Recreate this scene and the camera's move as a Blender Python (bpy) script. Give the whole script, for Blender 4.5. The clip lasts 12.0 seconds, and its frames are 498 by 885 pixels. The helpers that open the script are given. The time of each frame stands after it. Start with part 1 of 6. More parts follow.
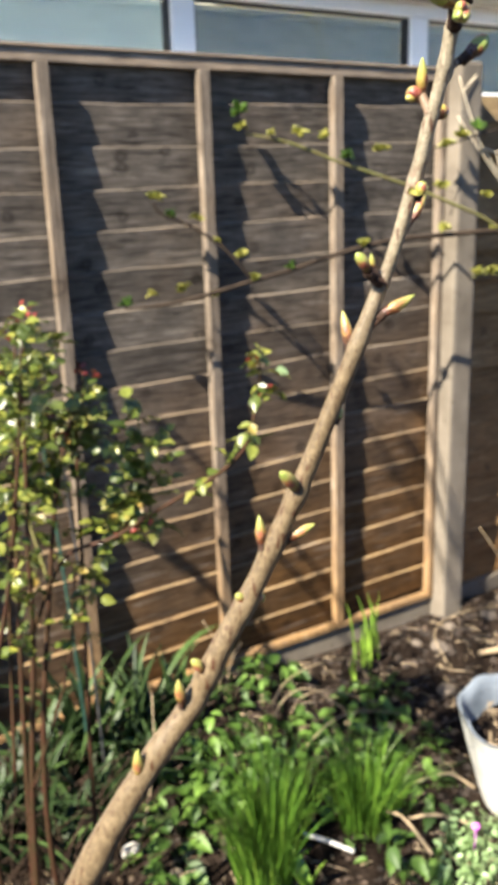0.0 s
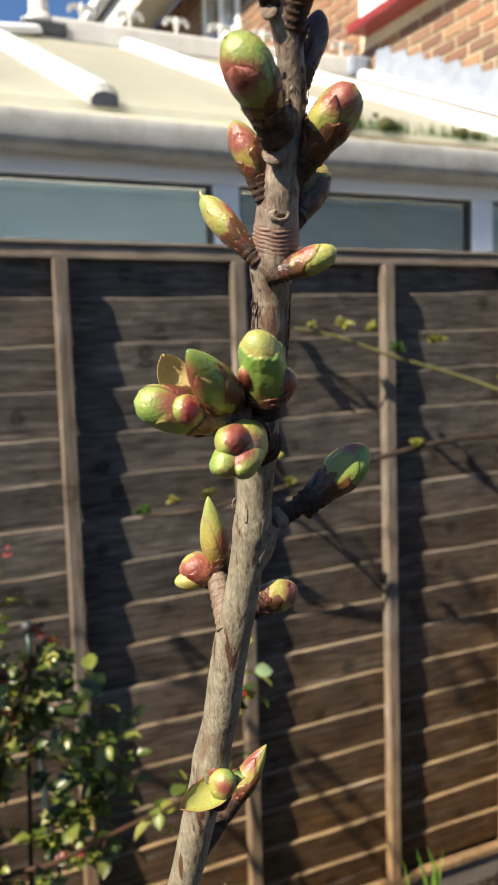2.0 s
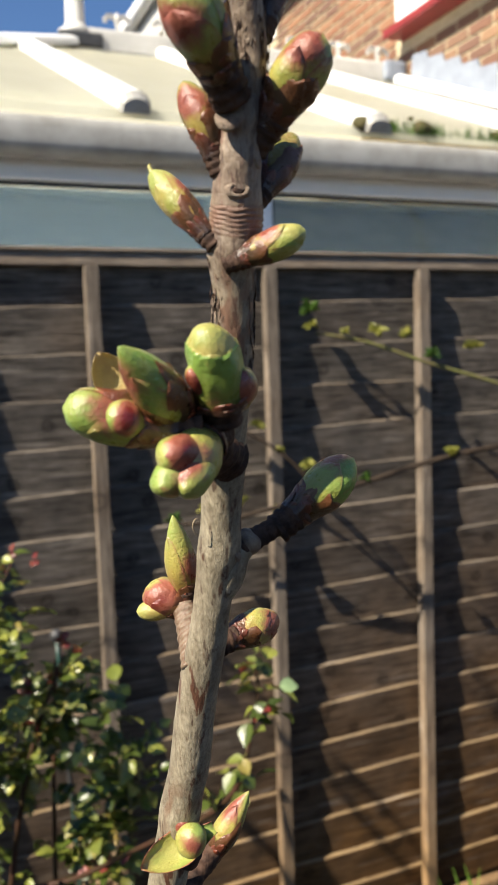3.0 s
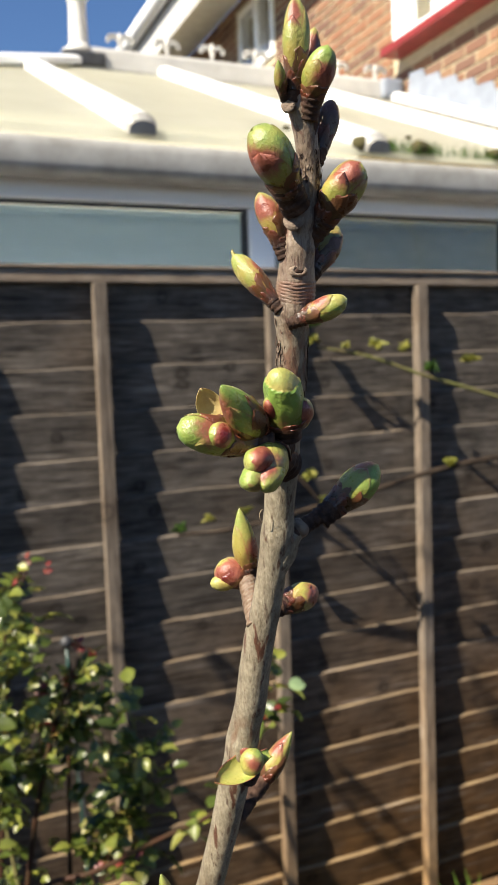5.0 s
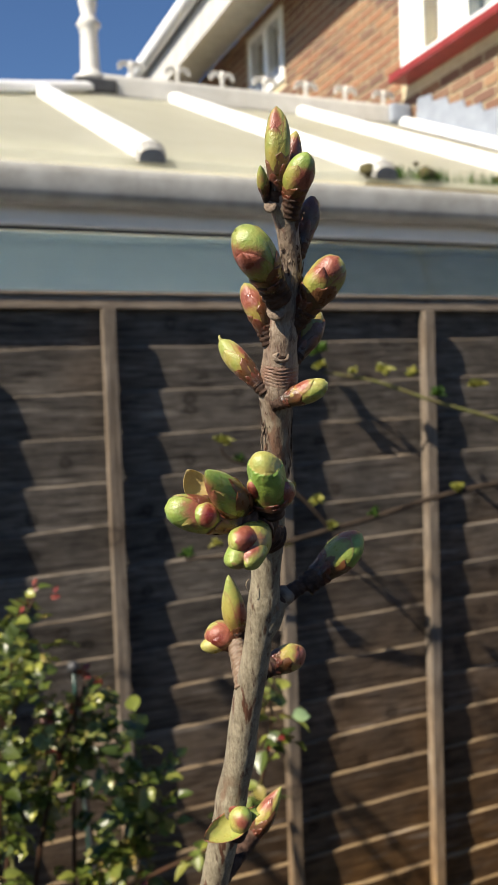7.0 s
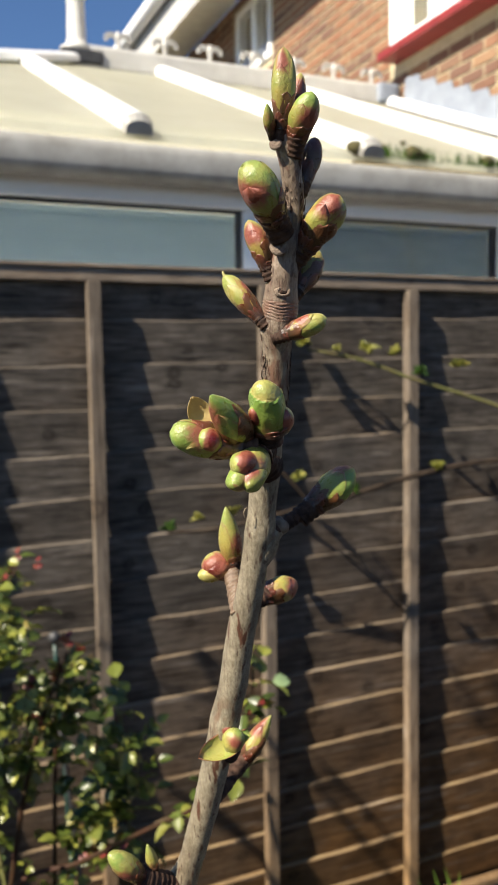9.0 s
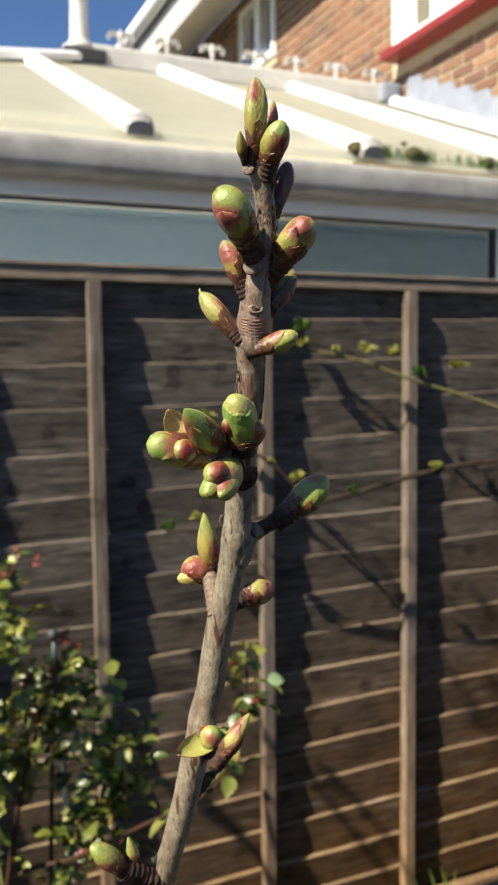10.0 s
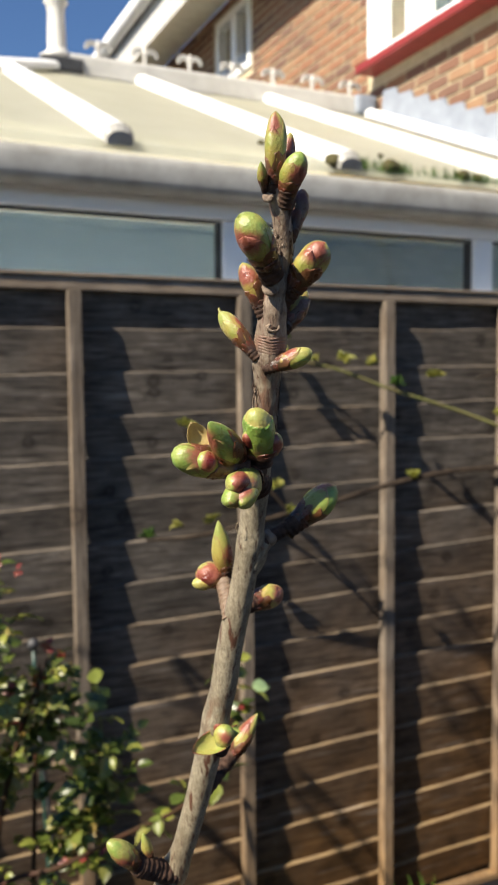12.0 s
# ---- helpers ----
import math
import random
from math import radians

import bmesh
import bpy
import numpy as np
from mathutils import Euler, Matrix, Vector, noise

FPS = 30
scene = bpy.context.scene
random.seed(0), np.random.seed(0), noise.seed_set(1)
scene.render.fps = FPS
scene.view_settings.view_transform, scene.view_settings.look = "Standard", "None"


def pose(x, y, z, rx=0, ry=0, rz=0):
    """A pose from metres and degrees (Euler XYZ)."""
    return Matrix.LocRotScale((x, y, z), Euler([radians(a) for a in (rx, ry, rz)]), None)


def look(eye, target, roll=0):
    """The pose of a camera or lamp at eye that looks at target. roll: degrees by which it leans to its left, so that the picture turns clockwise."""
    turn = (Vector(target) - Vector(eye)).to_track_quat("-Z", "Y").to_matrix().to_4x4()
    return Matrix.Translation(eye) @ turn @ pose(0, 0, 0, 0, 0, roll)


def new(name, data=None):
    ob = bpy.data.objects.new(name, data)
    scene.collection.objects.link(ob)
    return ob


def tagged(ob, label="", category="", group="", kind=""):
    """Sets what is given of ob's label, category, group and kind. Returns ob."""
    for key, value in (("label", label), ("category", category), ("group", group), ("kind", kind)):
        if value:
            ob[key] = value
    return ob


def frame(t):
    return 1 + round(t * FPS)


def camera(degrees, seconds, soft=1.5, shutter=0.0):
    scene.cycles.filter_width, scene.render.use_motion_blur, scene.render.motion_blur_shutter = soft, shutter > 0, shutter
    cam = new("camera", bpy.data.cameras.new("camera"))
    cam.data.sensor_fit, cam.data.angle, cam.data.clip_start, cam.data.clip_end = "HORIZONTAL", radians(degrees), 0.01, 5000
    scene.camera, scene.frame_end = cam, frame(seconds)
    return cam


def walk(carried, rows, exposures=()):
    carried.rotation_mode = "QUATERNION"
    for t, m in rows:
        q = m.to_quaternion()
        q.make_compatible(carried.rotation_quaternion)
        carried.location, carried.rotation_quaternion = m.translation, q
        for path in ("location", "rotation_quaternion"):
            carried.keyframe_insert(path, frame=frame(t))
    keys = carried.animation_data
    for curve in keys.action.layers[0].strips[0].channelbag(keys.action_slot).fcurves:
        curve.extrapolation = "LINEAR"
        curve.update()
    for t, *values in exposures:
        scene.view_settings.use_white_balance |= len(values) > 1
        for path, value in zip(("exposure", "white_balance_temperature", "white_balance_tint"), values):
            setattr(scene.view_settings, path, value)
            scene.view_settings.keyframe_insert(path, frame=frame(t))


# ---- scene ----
cam = camera(32.6, 12.0, soft=1.2)
PATH = [
    (0, (0.199, 0.17, 1.672), (1.17, 1.828, 1.118), -1.9),
    (0.5, (0.257, 0.192, 1.745), (1.337, 1.827, 1.344), -1.3),
    (1, (0.346, 0.255, 1.778), (1.429, 1.911, 1.483), -1.3),
    (1.5, (0.447, 0.339, 1.777), (1.418, 2.073, 1.556), -1.4),
    (2, (0.482, 0.385, 1.779), (1.317, 2.19, 1.57), -1.7),
    (2.5, (0.503, 0.405, 1.776), (1.271, 2.241, 1.58), -1.7),
    (3, (0.505, 0.401, 1.777), (1.261, 2.243, 1.588), -1.9),
    (3.5, (0.507, 0.399, 1.774), (1.254, 2.244, 1.587), -2.2),
    (5.5, (0.465, 0.345, 1.791), (1.23, 2.187, 1.648), -2.0),
    (6, (0.475, 0.343, 1.799), (1.234, 2.189, 1.678), -1.9),
    (6.5, (0.474, 0.347, 1.798), (1.229, 2.196, 1.683), -1.9),
    (7, (0.474, 0.345, 1.797), (1.217, 2.198, 1.681), -1.9),
    (9, (0.465, 0.337, 1.785), (1.247, 2.171, 1.622), -0.9),
    (9.5, (0.467, 0.328, 1.783), (1.245, 2.162, 1.615), -0.8),
    (10, (0.468, 0.325, 1.789), (1.246, 2.16, 1.622), -0.6),
    (10.5, (0.462, 0.33, 1.787), (1.242, 2.164, 1.628), -0.4),
    (11, (0.452, 0.324, 1.793), (1.249, 2.153, 1.65), -0.2),
    (11.5, (0.449, 0.321, 1.79), (1.272, 2.138, 1.646), -0.3),
    (12, (0.452, 0.318, 1.791), (1.284, 2.131, 1.643), -0.5),
]
EXPOSURES = [(0.0, 1.8), (0.5, 1.65), (1.0, 1.45), (1.5, 1.05), (2.0, 0.95), (2.5, 0.9), (3.5, 1.0), (5.5, 0.94), (6.0, 0.77), (7.0, 0.70), (9.0, 0.81), (12.0, 0.81)]
walk(cam, [(t, look(eye, target, roll)) for t, eye, target, roll in PATH], EXPOSURES)

cam.data.dof.use_dof = True
cam.data.dof.focus_distance = 0.2
cam.data.dof.aperture_fstop = 48.0

# ---- world and light ----
SUN_TO = Vector((-0.93, -0.31, 0.92)).normalized()
world = bpy.data.worlds.new("world")
scene.world = world
world.use_nodes = True
wn, wl = world.node_tree.nodes, world.node_tree.links
wn.clear()
sky = wn.new("ShaderNodeTexSky")
sky.sky_type, sky.sun_disc = "NISHITA", False
sky.sun_elevation = math.asin(SUN_TO.z)
sky.sun_rotation = math.atan2(SUN_TO.x, SUN_TO.y)
sky.air_density, sky.dust_density, sky.ozone_density = 1.0, 0.5, 2.0
bg = wn.new("ShaderNodeBackground")
bg.inputs["Strength"].default_value = 0.060
wo = wn.new("ShaderNodeOutputWorld")
deep = wn.new("ShaderNodeMix")
deep.data_type, deep.blend_type = "RGBA", "MULTIPLY"
deep.inputs[0].default_value = 1.0
deep.inputs[7].default_value = (0.70, 0.88, 1.12, 1)
wl.new(sky.outputs[0], deep.inputs[6])
wl.new(deep.outputs[2], bg.inputs[0])
wl.new(bg.outputs[0], wo.inputs[0])
sun_data = bpy.data.lights.new("sun", "SUN")
sun_data.energy, sun_data.angle, sun_data.color = 6.2, radians(0.55), (1.0, 0.905, 0.755)
sun = new("sun", sun_data)
sun.matrix_world = look(SUN_TO * 40, (0, 0, 0))


# ---- materials ----
def material(name, rough=0.6, metal=0.0, spec=0.5):
    m = bpy.data.materials.new(name)
    m.use_nodes = True
    b = m.node_tree.nodes["Principled BSDF"]
    b.inputs["Roughness"].default_value = rough
    b.inputs["Metallic"].default_value = metal
    b.inputs["Specular IOR Level"].default_value = spec
    return m, m.node_tree.nodes, m.node_tree.links, b


def mix(n, l, fac, a, b, mode="MIX"):
    x = n.new("ShaderNodeMix")
    x.data_type, x.blend_type = "RGBA", mode
    for sock, v in ((x.inputs[0], fac), (x.inputs[6], a), (x.inputs[7], b)):
        if hasattr(v, "is_linked"):
            l.new(v, sock)
        elif isinstance(v, (int, float)):
            sock.default_value = v
        else:
            sock.default_value = (*v, 1)
    return x.outputs[2]


def coords(n, l, kind="Object", scale=(1, 1, 1), rot=(0, 0, 0)):
    tc, mp = n.new("ShaderNodeTexCoord"), n.new("ShaderNodeMapping")
    mp.inputs["Scale"].default_value, mp.inputs["Rotation"].default_value = scale, rot
    l.new(tc.outputs[kind], mp.inputs[0])
    return mp.outputs[0]


def shifted(n, l, vec):
    info, add, mul = n.new("ShaderNodeObjectInfo"), n.new("ShaderNodeVectorMath"), n.new("ShaderNodeVectorMath")
    mul.operation = "SCALE"
    mul.inputs[0].default_value = (37.0, 19.0, 53.0)
    l.new(info.outputs["Random"], mul.inputs["Scale"])
    l.new(vec, add.inputs[0])
    l.new(mul.outputs[0], add.inputs[1])
    return add.outputs[0], info.outputs["Random"]


def noisy(n, l, vec, scale, detail=4, rough=0.55, lo=0.35, hi=0.65, a=(0, 0, 0), b=(1, 1, 1), dist=0.0):
    t, r = n.new("ShaderNodeTexNoise"), n.new("ShaderNodeValToRGB")
    t.inputs["Scale"].default_value, t.inputs["Detail"].default_value = scale, detail
    t.inputs["Roughness"].default_value, t.inputs["Distortion"].default_value = rough, dist
    l.new(vec, t.inputs["Vector"])
    l.new(t.outputs[0], r.inputs[0])
    r.color_ramp.elements[0].position, r.color_ramp.elements[1].position = lo, hi
    r.color_ramp.elements[0].color, r.color_ramp.elements[1].color = (*a, 1), (*b, 1)
    return r.outputs[0]


def ramp(n, l, fac, *stops):
    r = n.new("ShaderNodeValToRGB")
    e = r.color_ramp.elements
    e[0].position, e[0].color = stops[0][0], (*stops[0][1], 1)
    e[1].position, e[1].color = stops[-1][0], (*stops[-1][1], 1)
    for p, c in stops[1:-1]:
        k = e.new(p)
        k.color = (*c, 1)
    l.new(fac, r.inputs[0])
    return r.outputs[0]


def bump(n, l, b, height, strength=0.4, dist=0.002):
    x = n.new("ShaderNodeBump")
    x.inputs["Strength"].default_value, x.inputs["Distance"].default_value = strength, dist
    l.new(height, x.inputs["Height"])
    l.new(x.outputs[0], b.inputs["Normal"])


def axis(n, l, vec, i):
    s = n.new("ShaderNodeSeparateXYZ")
    l.new(vec, s.inputs[0])
    return s.outputs[i]


def attribute(n, name):
    a = n.new("ShaderNodeAttribute")
    a.attribute_name = name
    return a


def wood(name, pale, dark, warm, warm_dark, along="X", z0=0.3, z1=1.7, rough=0.75, shelter=0.0):
    """Weathered softwood: grey where rain reaches it, still brown low down; long grain, knots, stains."""
    m, n, l, b = material(name, rough, spec=0.08)
    v = coords(n, l)
    vs, rnd = shifted(n, l, v)
    st = n.new("ShaderNodeMapping")
    st.inputs["Scale"].default_value = (1, 9, 14) if along == "X" else (12, 9, 1)
    l.new(vs, st.inputs[0])
    grain = noisy(n, l, st.outputs[0], 9, 8, 0.68, 0.3, 0.7, dist=0.5)
    stain = noisy(n, l, vs, 3.2, 5, 0.6, 0.35, 0.68)
    grey = mix(n, l, grain, dark, pale)
    brown = mix(n, l, grain, warm_dark, warm)
    geo = n.new("ShaderNodeNewGeometry")
    z = axis(n, l, geo.outputs["Position"], 2)
    mr = n.new("ShaderNodeMapRange")
    mr.inputs[1].default_value, mr.inputs[2].default_value = z0, z1
    side = n.new("ShaderNodeMath")
    side.operation = "MULTIPLY_ADD"
    l.new(axis(n, l, geo.outputs["Position"], 0), side.inputs[0])
    side.inputs[1].default_value = -shelter
    l.new(z, side.inputs[2])
    l.new(side.outputs[0], mr.inputs[0])
    add = n.new("ShaderNodeMath")
    add.operation = "MULTIPLY_ADD"
    l.new(stain, add.inputs[0])
    add.inputs[1].default_value = 0.35
    l.new(mr.outputs[0], add.inputs[2])
    sub = n.new("ShaderNodeMath")
    sub.operation, sub.use_clamp = "SUBTRACT", True
    l.new(add.outputs[0], sub.inputs[0])
    sub.inputs[1].default_value = 0.17
    col = mix(n, l, sub.outputs[0], brown, grey)
    vor = n.new("ShaderNodeTexVoronoi")
    vor.inputs["Scale"].default_value = 5.0 if along == "X" else 3.0
    vor.voronoi_dimensions = "2D"
    sx, cx = n.new("ShaderNodeSeparateXYZ"), n.new("ShaderNodeCombineXYZ")
    warp = n.new("ShaderNodeTexNoise")
    warp.inputs["Scale"].default_value = 30
    l.new(vs, warp.inputs["Vector"])
    wadd = n.new("ShaderNodeMix")
    wadd.data_type, wadd.blend_type = "RGBA", "LINEAR_LIGHT"
    wadd.inputs[0].default_value = 0.012
    l.new(vs, wadd.inputs[6])
    l.new(warp.outputs["Color"], wadd.inputs[7])
    l.new(wadd.outputs[2], sx.inputs[0])
    l.new(sx.outputs[0], cx.inputs[0])
    l.new(sx.outputs[2], cx.inputs[1])
    l.new(cx.outputs[0], vor.inputs["Vector"])
    knot = ramp(n, l, vor.outputs["Distance"], (0.0, (0.7, 0.7, 0.7)), (0.035, (0.35, 0.35, 0.35)), (0.055, (0.95, 0.95, 0.95)), (0.085, (0.25, 0.25, 0.25)), (0.16, (0, 0, 0)))
    kf = n.new("ShaderNodeMath")
    kf.operation = "MULTIPLY"
    kf.inputs[1].default_value = 0.8
    l.new(knot, kf.inputs[0])
    col = mix(n, l, kf.outputs[0], col, (dark[0] * 0.55, dark[1] * 0.5, dark[2] * 0.5))
    scuff = noisy(n, l, st.outputs[0], 4, 6, 0.7, 0.58, 0.72)
    fsc = n.new("ShaderNodeMath")
    fsc.operation = "MULTIPLY"
    fsc.inputs[1].default_value = 0.75
    l.new(scuff, fsc.inputs[0])
    col = mix(n, l, fsc.outputs[0], col, (pale[0] * 1.7, pale[1] * 1.7, pale[2] * 1.7))
    blot = noisy(n, l, vs, 11, 4, 0.6, 0.4, 0.75)
    mulf = n.new("ShaderNodeMath")
    mulf.operation = "MULTIPLY"
    l.new(blot, mulf.inputs[0])
    mulf.inputs[1].default_value = 0.45
    col = mix(n, l, mulf.outputs[0], col, dark)
    val = n.new("ShaderNodeHueSaturation")
    mrv = n.new("ShaderNodeMapRange")
    mrv.inputs[3].default_value, mrv.inputs[4].default_value = 0.8, 1.2
    l.new(rnd, mrv.inputs[0])
    l.new(mrv.outputs[0], val.inputs["Value"])
    l.new(col, val.inputs["Color"])
    l.new(val.outputs[0], b.inputs["Base Color"])
    bump(n, l, b, grain, 0.6, 0.0015)
    return m


FENCE = wood("fence_wood", (0.188, 0.160, 0.132), (0.0135, 0.0115, 0.0095), (0.178, 0.093, 0.035), (0.040, 0.021, 0.009), "X", -0.35, 0.85, shelter=0.36)
BATTEN = wood("batten_wood", (0.25, 0.205, 0.16), (0.07, 0.055, 0.043), (0.36, 0.225, 0.10), (0.14, 0.076, 0.035), "Z", 0.1, 1.0)
RAIL = wood("rail_wood", (0.36, 0.29, 0.22), (0.12, 0.095, 0.075), (0.36, 0.22, 0.10), (0.2, 0.1, 0.05), "X", 0.1, 0.6)
# top lips of the boards: sunlight on them is put into a paler colour
EDGE = wood("sunlit_board_edge", (0.19, 0.16, 0.13), (0.05, 0.042, 0.034), (0.37, 0.26, 0.125), (0.17, 0.10, 0.05), "X", 0.2, 1.3)
WANEY = wood("waney_wood", (0.30, 0.22, 0.12), (0.10, 0.07, 0.038), (0.30, 0.17, 0.07), (0.12, 0.064, 0.028), "X", 0.3, 1.6)
POSTWOOD = wood("post_wood", (0.20, 0.14, 0.108), (0.105, 0.07, 0.055), (0.23, 0.14, 0.06), (0.13, 0.072, 0.03), "Z", 0.4, 0.7)


def plain(name, a, b2, scale=30, rough=0.5, strength=0.25, dist=0.001, kind="Object", metal=0.0, lo=0.35, hi=0.65):
    m, n, l, b = material(name, rough, metal)
    v, rnd = shifted(n, l, coords(n, l, kind))
    big = noisy(n, l, v, scale, 6, 0.6, lo, hi)
    small = noisy(n, l, v, scale * 6, 4, 0.6, 0.3, 0.7)
    col = mix(n, l, big, a, b2)
    f = n.new("ShaderNodeMath")
    f.operation = "MULTIPLY"
    f.inputs[1].default_value = 0.3
    l.new(small, f.inputs[0])
    col = mix(n, l, f.outputs[0], col, a)
    l.new(col, b.inputs["Base Color"])
    bump(n, l, b, small, strength, dist)
    return m


def concrete():
    m, n, l, b = material("concrete", 0.85, spec=0.25)
    v = coords(n, l)
    tone = noisy(n, l, v, 5, 6, 0.6, 0.3, 0.7, (0.105, 0.088, 0.068), (0.195, 0.168, 0.134))
    vor = n.new("ShaderNodeTexVoronoi")
    vor.inputs["Scale"].default_value = 36
    vor.inputs["Randomness"].default_value = 1.0
    l.new(v, vor.inputs["Vector"])
    pit = ramp(n, l, vor.outputs["Distance"], (0.1, (1, 1, 1)), (0.2, (0, 0, 0)))
    some = noisy(n, l, v, 22, 2, 0.5, 0.5, 0.56)
    both = mix(n, l, 1.0, pit, some, "MULTIPLY")
    col = mix(n, l, both, tone, (0.05, 0.04, 0.03))
    l.new(col, b.inputs["Base Color"])
    fine = noisy(n, l, v, 180, 3, 0.6, 0.3, 0.7)
    h = mix(n, l, both, fine, (-3, -3, -3))
    bump(n, l, b, h, 0.35, 0.0015)
    return m


CONCRETE = concrete()
OLDWHITE = plain("weathered_white_plastic", (0.60, 0.585, 0.545), (0.47, 0.455, 0.42), 8, 0.5, 0.1)
UPVC = plain("white_plastic", (0.90, 0.90, 0.89), (0.82, 0.83, 0.83), 6, 0.35, 0.05)


def let_through(m, share):
    """Thin sheet that passes part of the light."""
    n, l = m.node_tree.nodes, m.node_tree.links
    b = n["Principled BSDF"]
    tr, ms = n.new("ShaderNodeBsdfTranslucent"), n.new("ShaderNodeMixShader")
    src = b.inputs["Base Color"].links[0].from_socket
    l.new(src, tr.inputs[0])
    ms.inputs[0].default_value = share
    l.new(b.outputs[0], ms.inputs[1])
    l.new(tr.outputs[0], ms.inputs[2])
    l.new(ms.outputs[0], n["Material Output"].inputs[0])


GUTTER = plain("grimy_gutter_plastic", (0.40, 0.39, 0.36), (0.23, 0.218, 0.19), 11, 0.5, 0.1, lo=0.34, hi=0.70)
POLY = plain("polycarbonate_sheet", (0.88, 0.87, 0.78), (0.82, 0.81, 0.71), 4, 0.35, 0.05)
LEAD = plain("lead_sheet", (0.29, 0.32, 0.37), (0.20, 0.225, 0.268), 9, 0.5, 0.3, 0.003)
RED = plain("red_paint", (0.27, 0.034, 0.030), (0.19, 0.024, 0.020), 12, 0.4, 0.1)
BLIND = plain("blind_fabric", (0.68, 0.77, 0.83), (0.61, 0.70, 0.76), 10, 0.7, 0.1)
let_through(BLIND, 0.7)
# darker copy of BLIND: shade is put into the fabric colour
SHADED_BLIND = plain("shaded_blind_fabric", (0.46, 0.49, 0.46), (0.38, 0.41, 0.38), 10, 0.7, 0.1)
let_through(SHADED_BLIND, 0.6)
let_through(POLY, 0.75)
DARKCAP = plain("dark_plastic", (0.03, 0.03, 0.032), (0.06, 0.06, 0.06), 40, 0.5)
MORTAR = plain("sandy_mortar", (0.56, 0.48, 0.32), (0.44, 0.37, 0.24), 18, 0.9, 0.5, 0.003)
MOSS = plain("moss", (0.12, 0.10, 0.035), (0.055, 0.052, 0.02), 60, 0.95, 0.8, 0.004)
ROOFTILE = plain("roof_tile", (0.16, 0.09, 0.07), (0.10, 0.06, 0.05), 9, 0.8)
PLASTER = plain("plaster", (0.80, 0.79, 0.76), (0.72, 0.71, 0.68), 5, 0.8)
RENDERED = plain("rough_brown_render", (0.20, 0.15, 0.11), (0.13, 0.10, 0.075), 3, 0.9, 0.4, 0.004)


def bricks():
    m, n, l, b = material("brick", 0.85, spec=0.25)
    v, rnd = shifted(n, l, coords(n, l, "Generated"))
    isl = n.new("ShaderNodeNewGeometry").outputs["Random Per Island"]
    add = n.new("ShaderNodeMath")
    add.operation = "ADD"
    l.new(rnd, add.inputs[0])
    l.new(isl, add.inputs[1])
    fr = n.new("ShaderNodeMath")
    fr.operation = "FRACT"
    l.new(add.outputs[0], fr.inputs[0])
    base = ramp(n, l, fr.outputs[0], (0.0, (0.26, 0.122, 0.070)), (0.3, (0.31, 0.165, 0.092)), (0.55, (0.20, 0.103, 0.066)), (0.8, (0.14, 0.083, 0.064)), (1.0, (0.33, 0.20, 0.112)))
    w = coords(n, l, "Object")
    sm = noisy(n, l, w, 40, 5, 0.65, 0.35, 0.7)
    f = n.new("ShaderNodeMath")
    f.operation = "MULTIPLY"
    f.inputs[1].default_value = 0.4
    l.new(sm, f.inputs[0])
    col = mix(n, l, f.outputs[0], base, (0.17, 0.09, 0.06))
    l.new(col, b.inputs["Base Color"])
    bump(n, l, b, sm, 0.5, 0.003)
    return m


BRICK = bricks()


def glass():
    m, n, l, b = material("window_glass", 0.02)
    b.inputs["Transmission Weight"].default_value = 1.0
    b.inputs["IOR"].default_value = 1.5
    b.inputs["Base Color"].default_value = (0.97, 0.99, 1.0, 1)
    return m


GLASS = glass()


# ---- mesh helpers ----
def link(name, bm, mat, parent=None, label="", smooth=False):
    me = bpy.data.meshes.new(name)
    bm.normal_update()
    bm.to_mesh(me)
    bm.free()
    if smooth:
        me.polygons.foreach_set("use_smooth", [True] * len(me.polygons))
    for mm in (mat if isinstance(mat, (list, tuple)) else [mat]):
        me.materials.append(mm)
    ob = new(name, me)
    if parent is not None:
        ob.parent = parent
    if label:
        tagged(ob, label)
    return ob


part = link


def empty(name, label, category, group="", kind=""):
    return tagged(new(name), label, category, group, kind)


def box(bm, x0, x1, y0, y1, z0, z1, bev=0.0, m=None, seg=2):
    r = bmesh.ops.create_cube(bm, size=1)
    vs = r["verts"]
    for v in vs:
        v.co = Vector(((x0 + x1) / 2 + v.co.x * (x1 - x0), (y0 + y1) / 2 + v.co.y * (y1 - y0), (z0 + z1) / 2 + v.co.z * (z1 - z0)))
    if bev:
        es = list({e for v in vs for e in v.link_edges})
        out = bmesh.ops.bevel(bm, geom=es, offset=bev, segments=seg, affect="EDGES", profile=0.6)
        vs = list({v for f in out["faces"] for v in f.verts} | {v for v in vs if v.is_valid})
    if m is not None:
        for v in vs:
            v.co = m @ v.co
    return vs


def boxed(name, dims, mat, parent=None, bev=0.003, label="", m=None):
    bm = bmesh.new()
    box(bm, *dims, bev=bev, m=m)
    return link(name, bm, mat, parent, label)


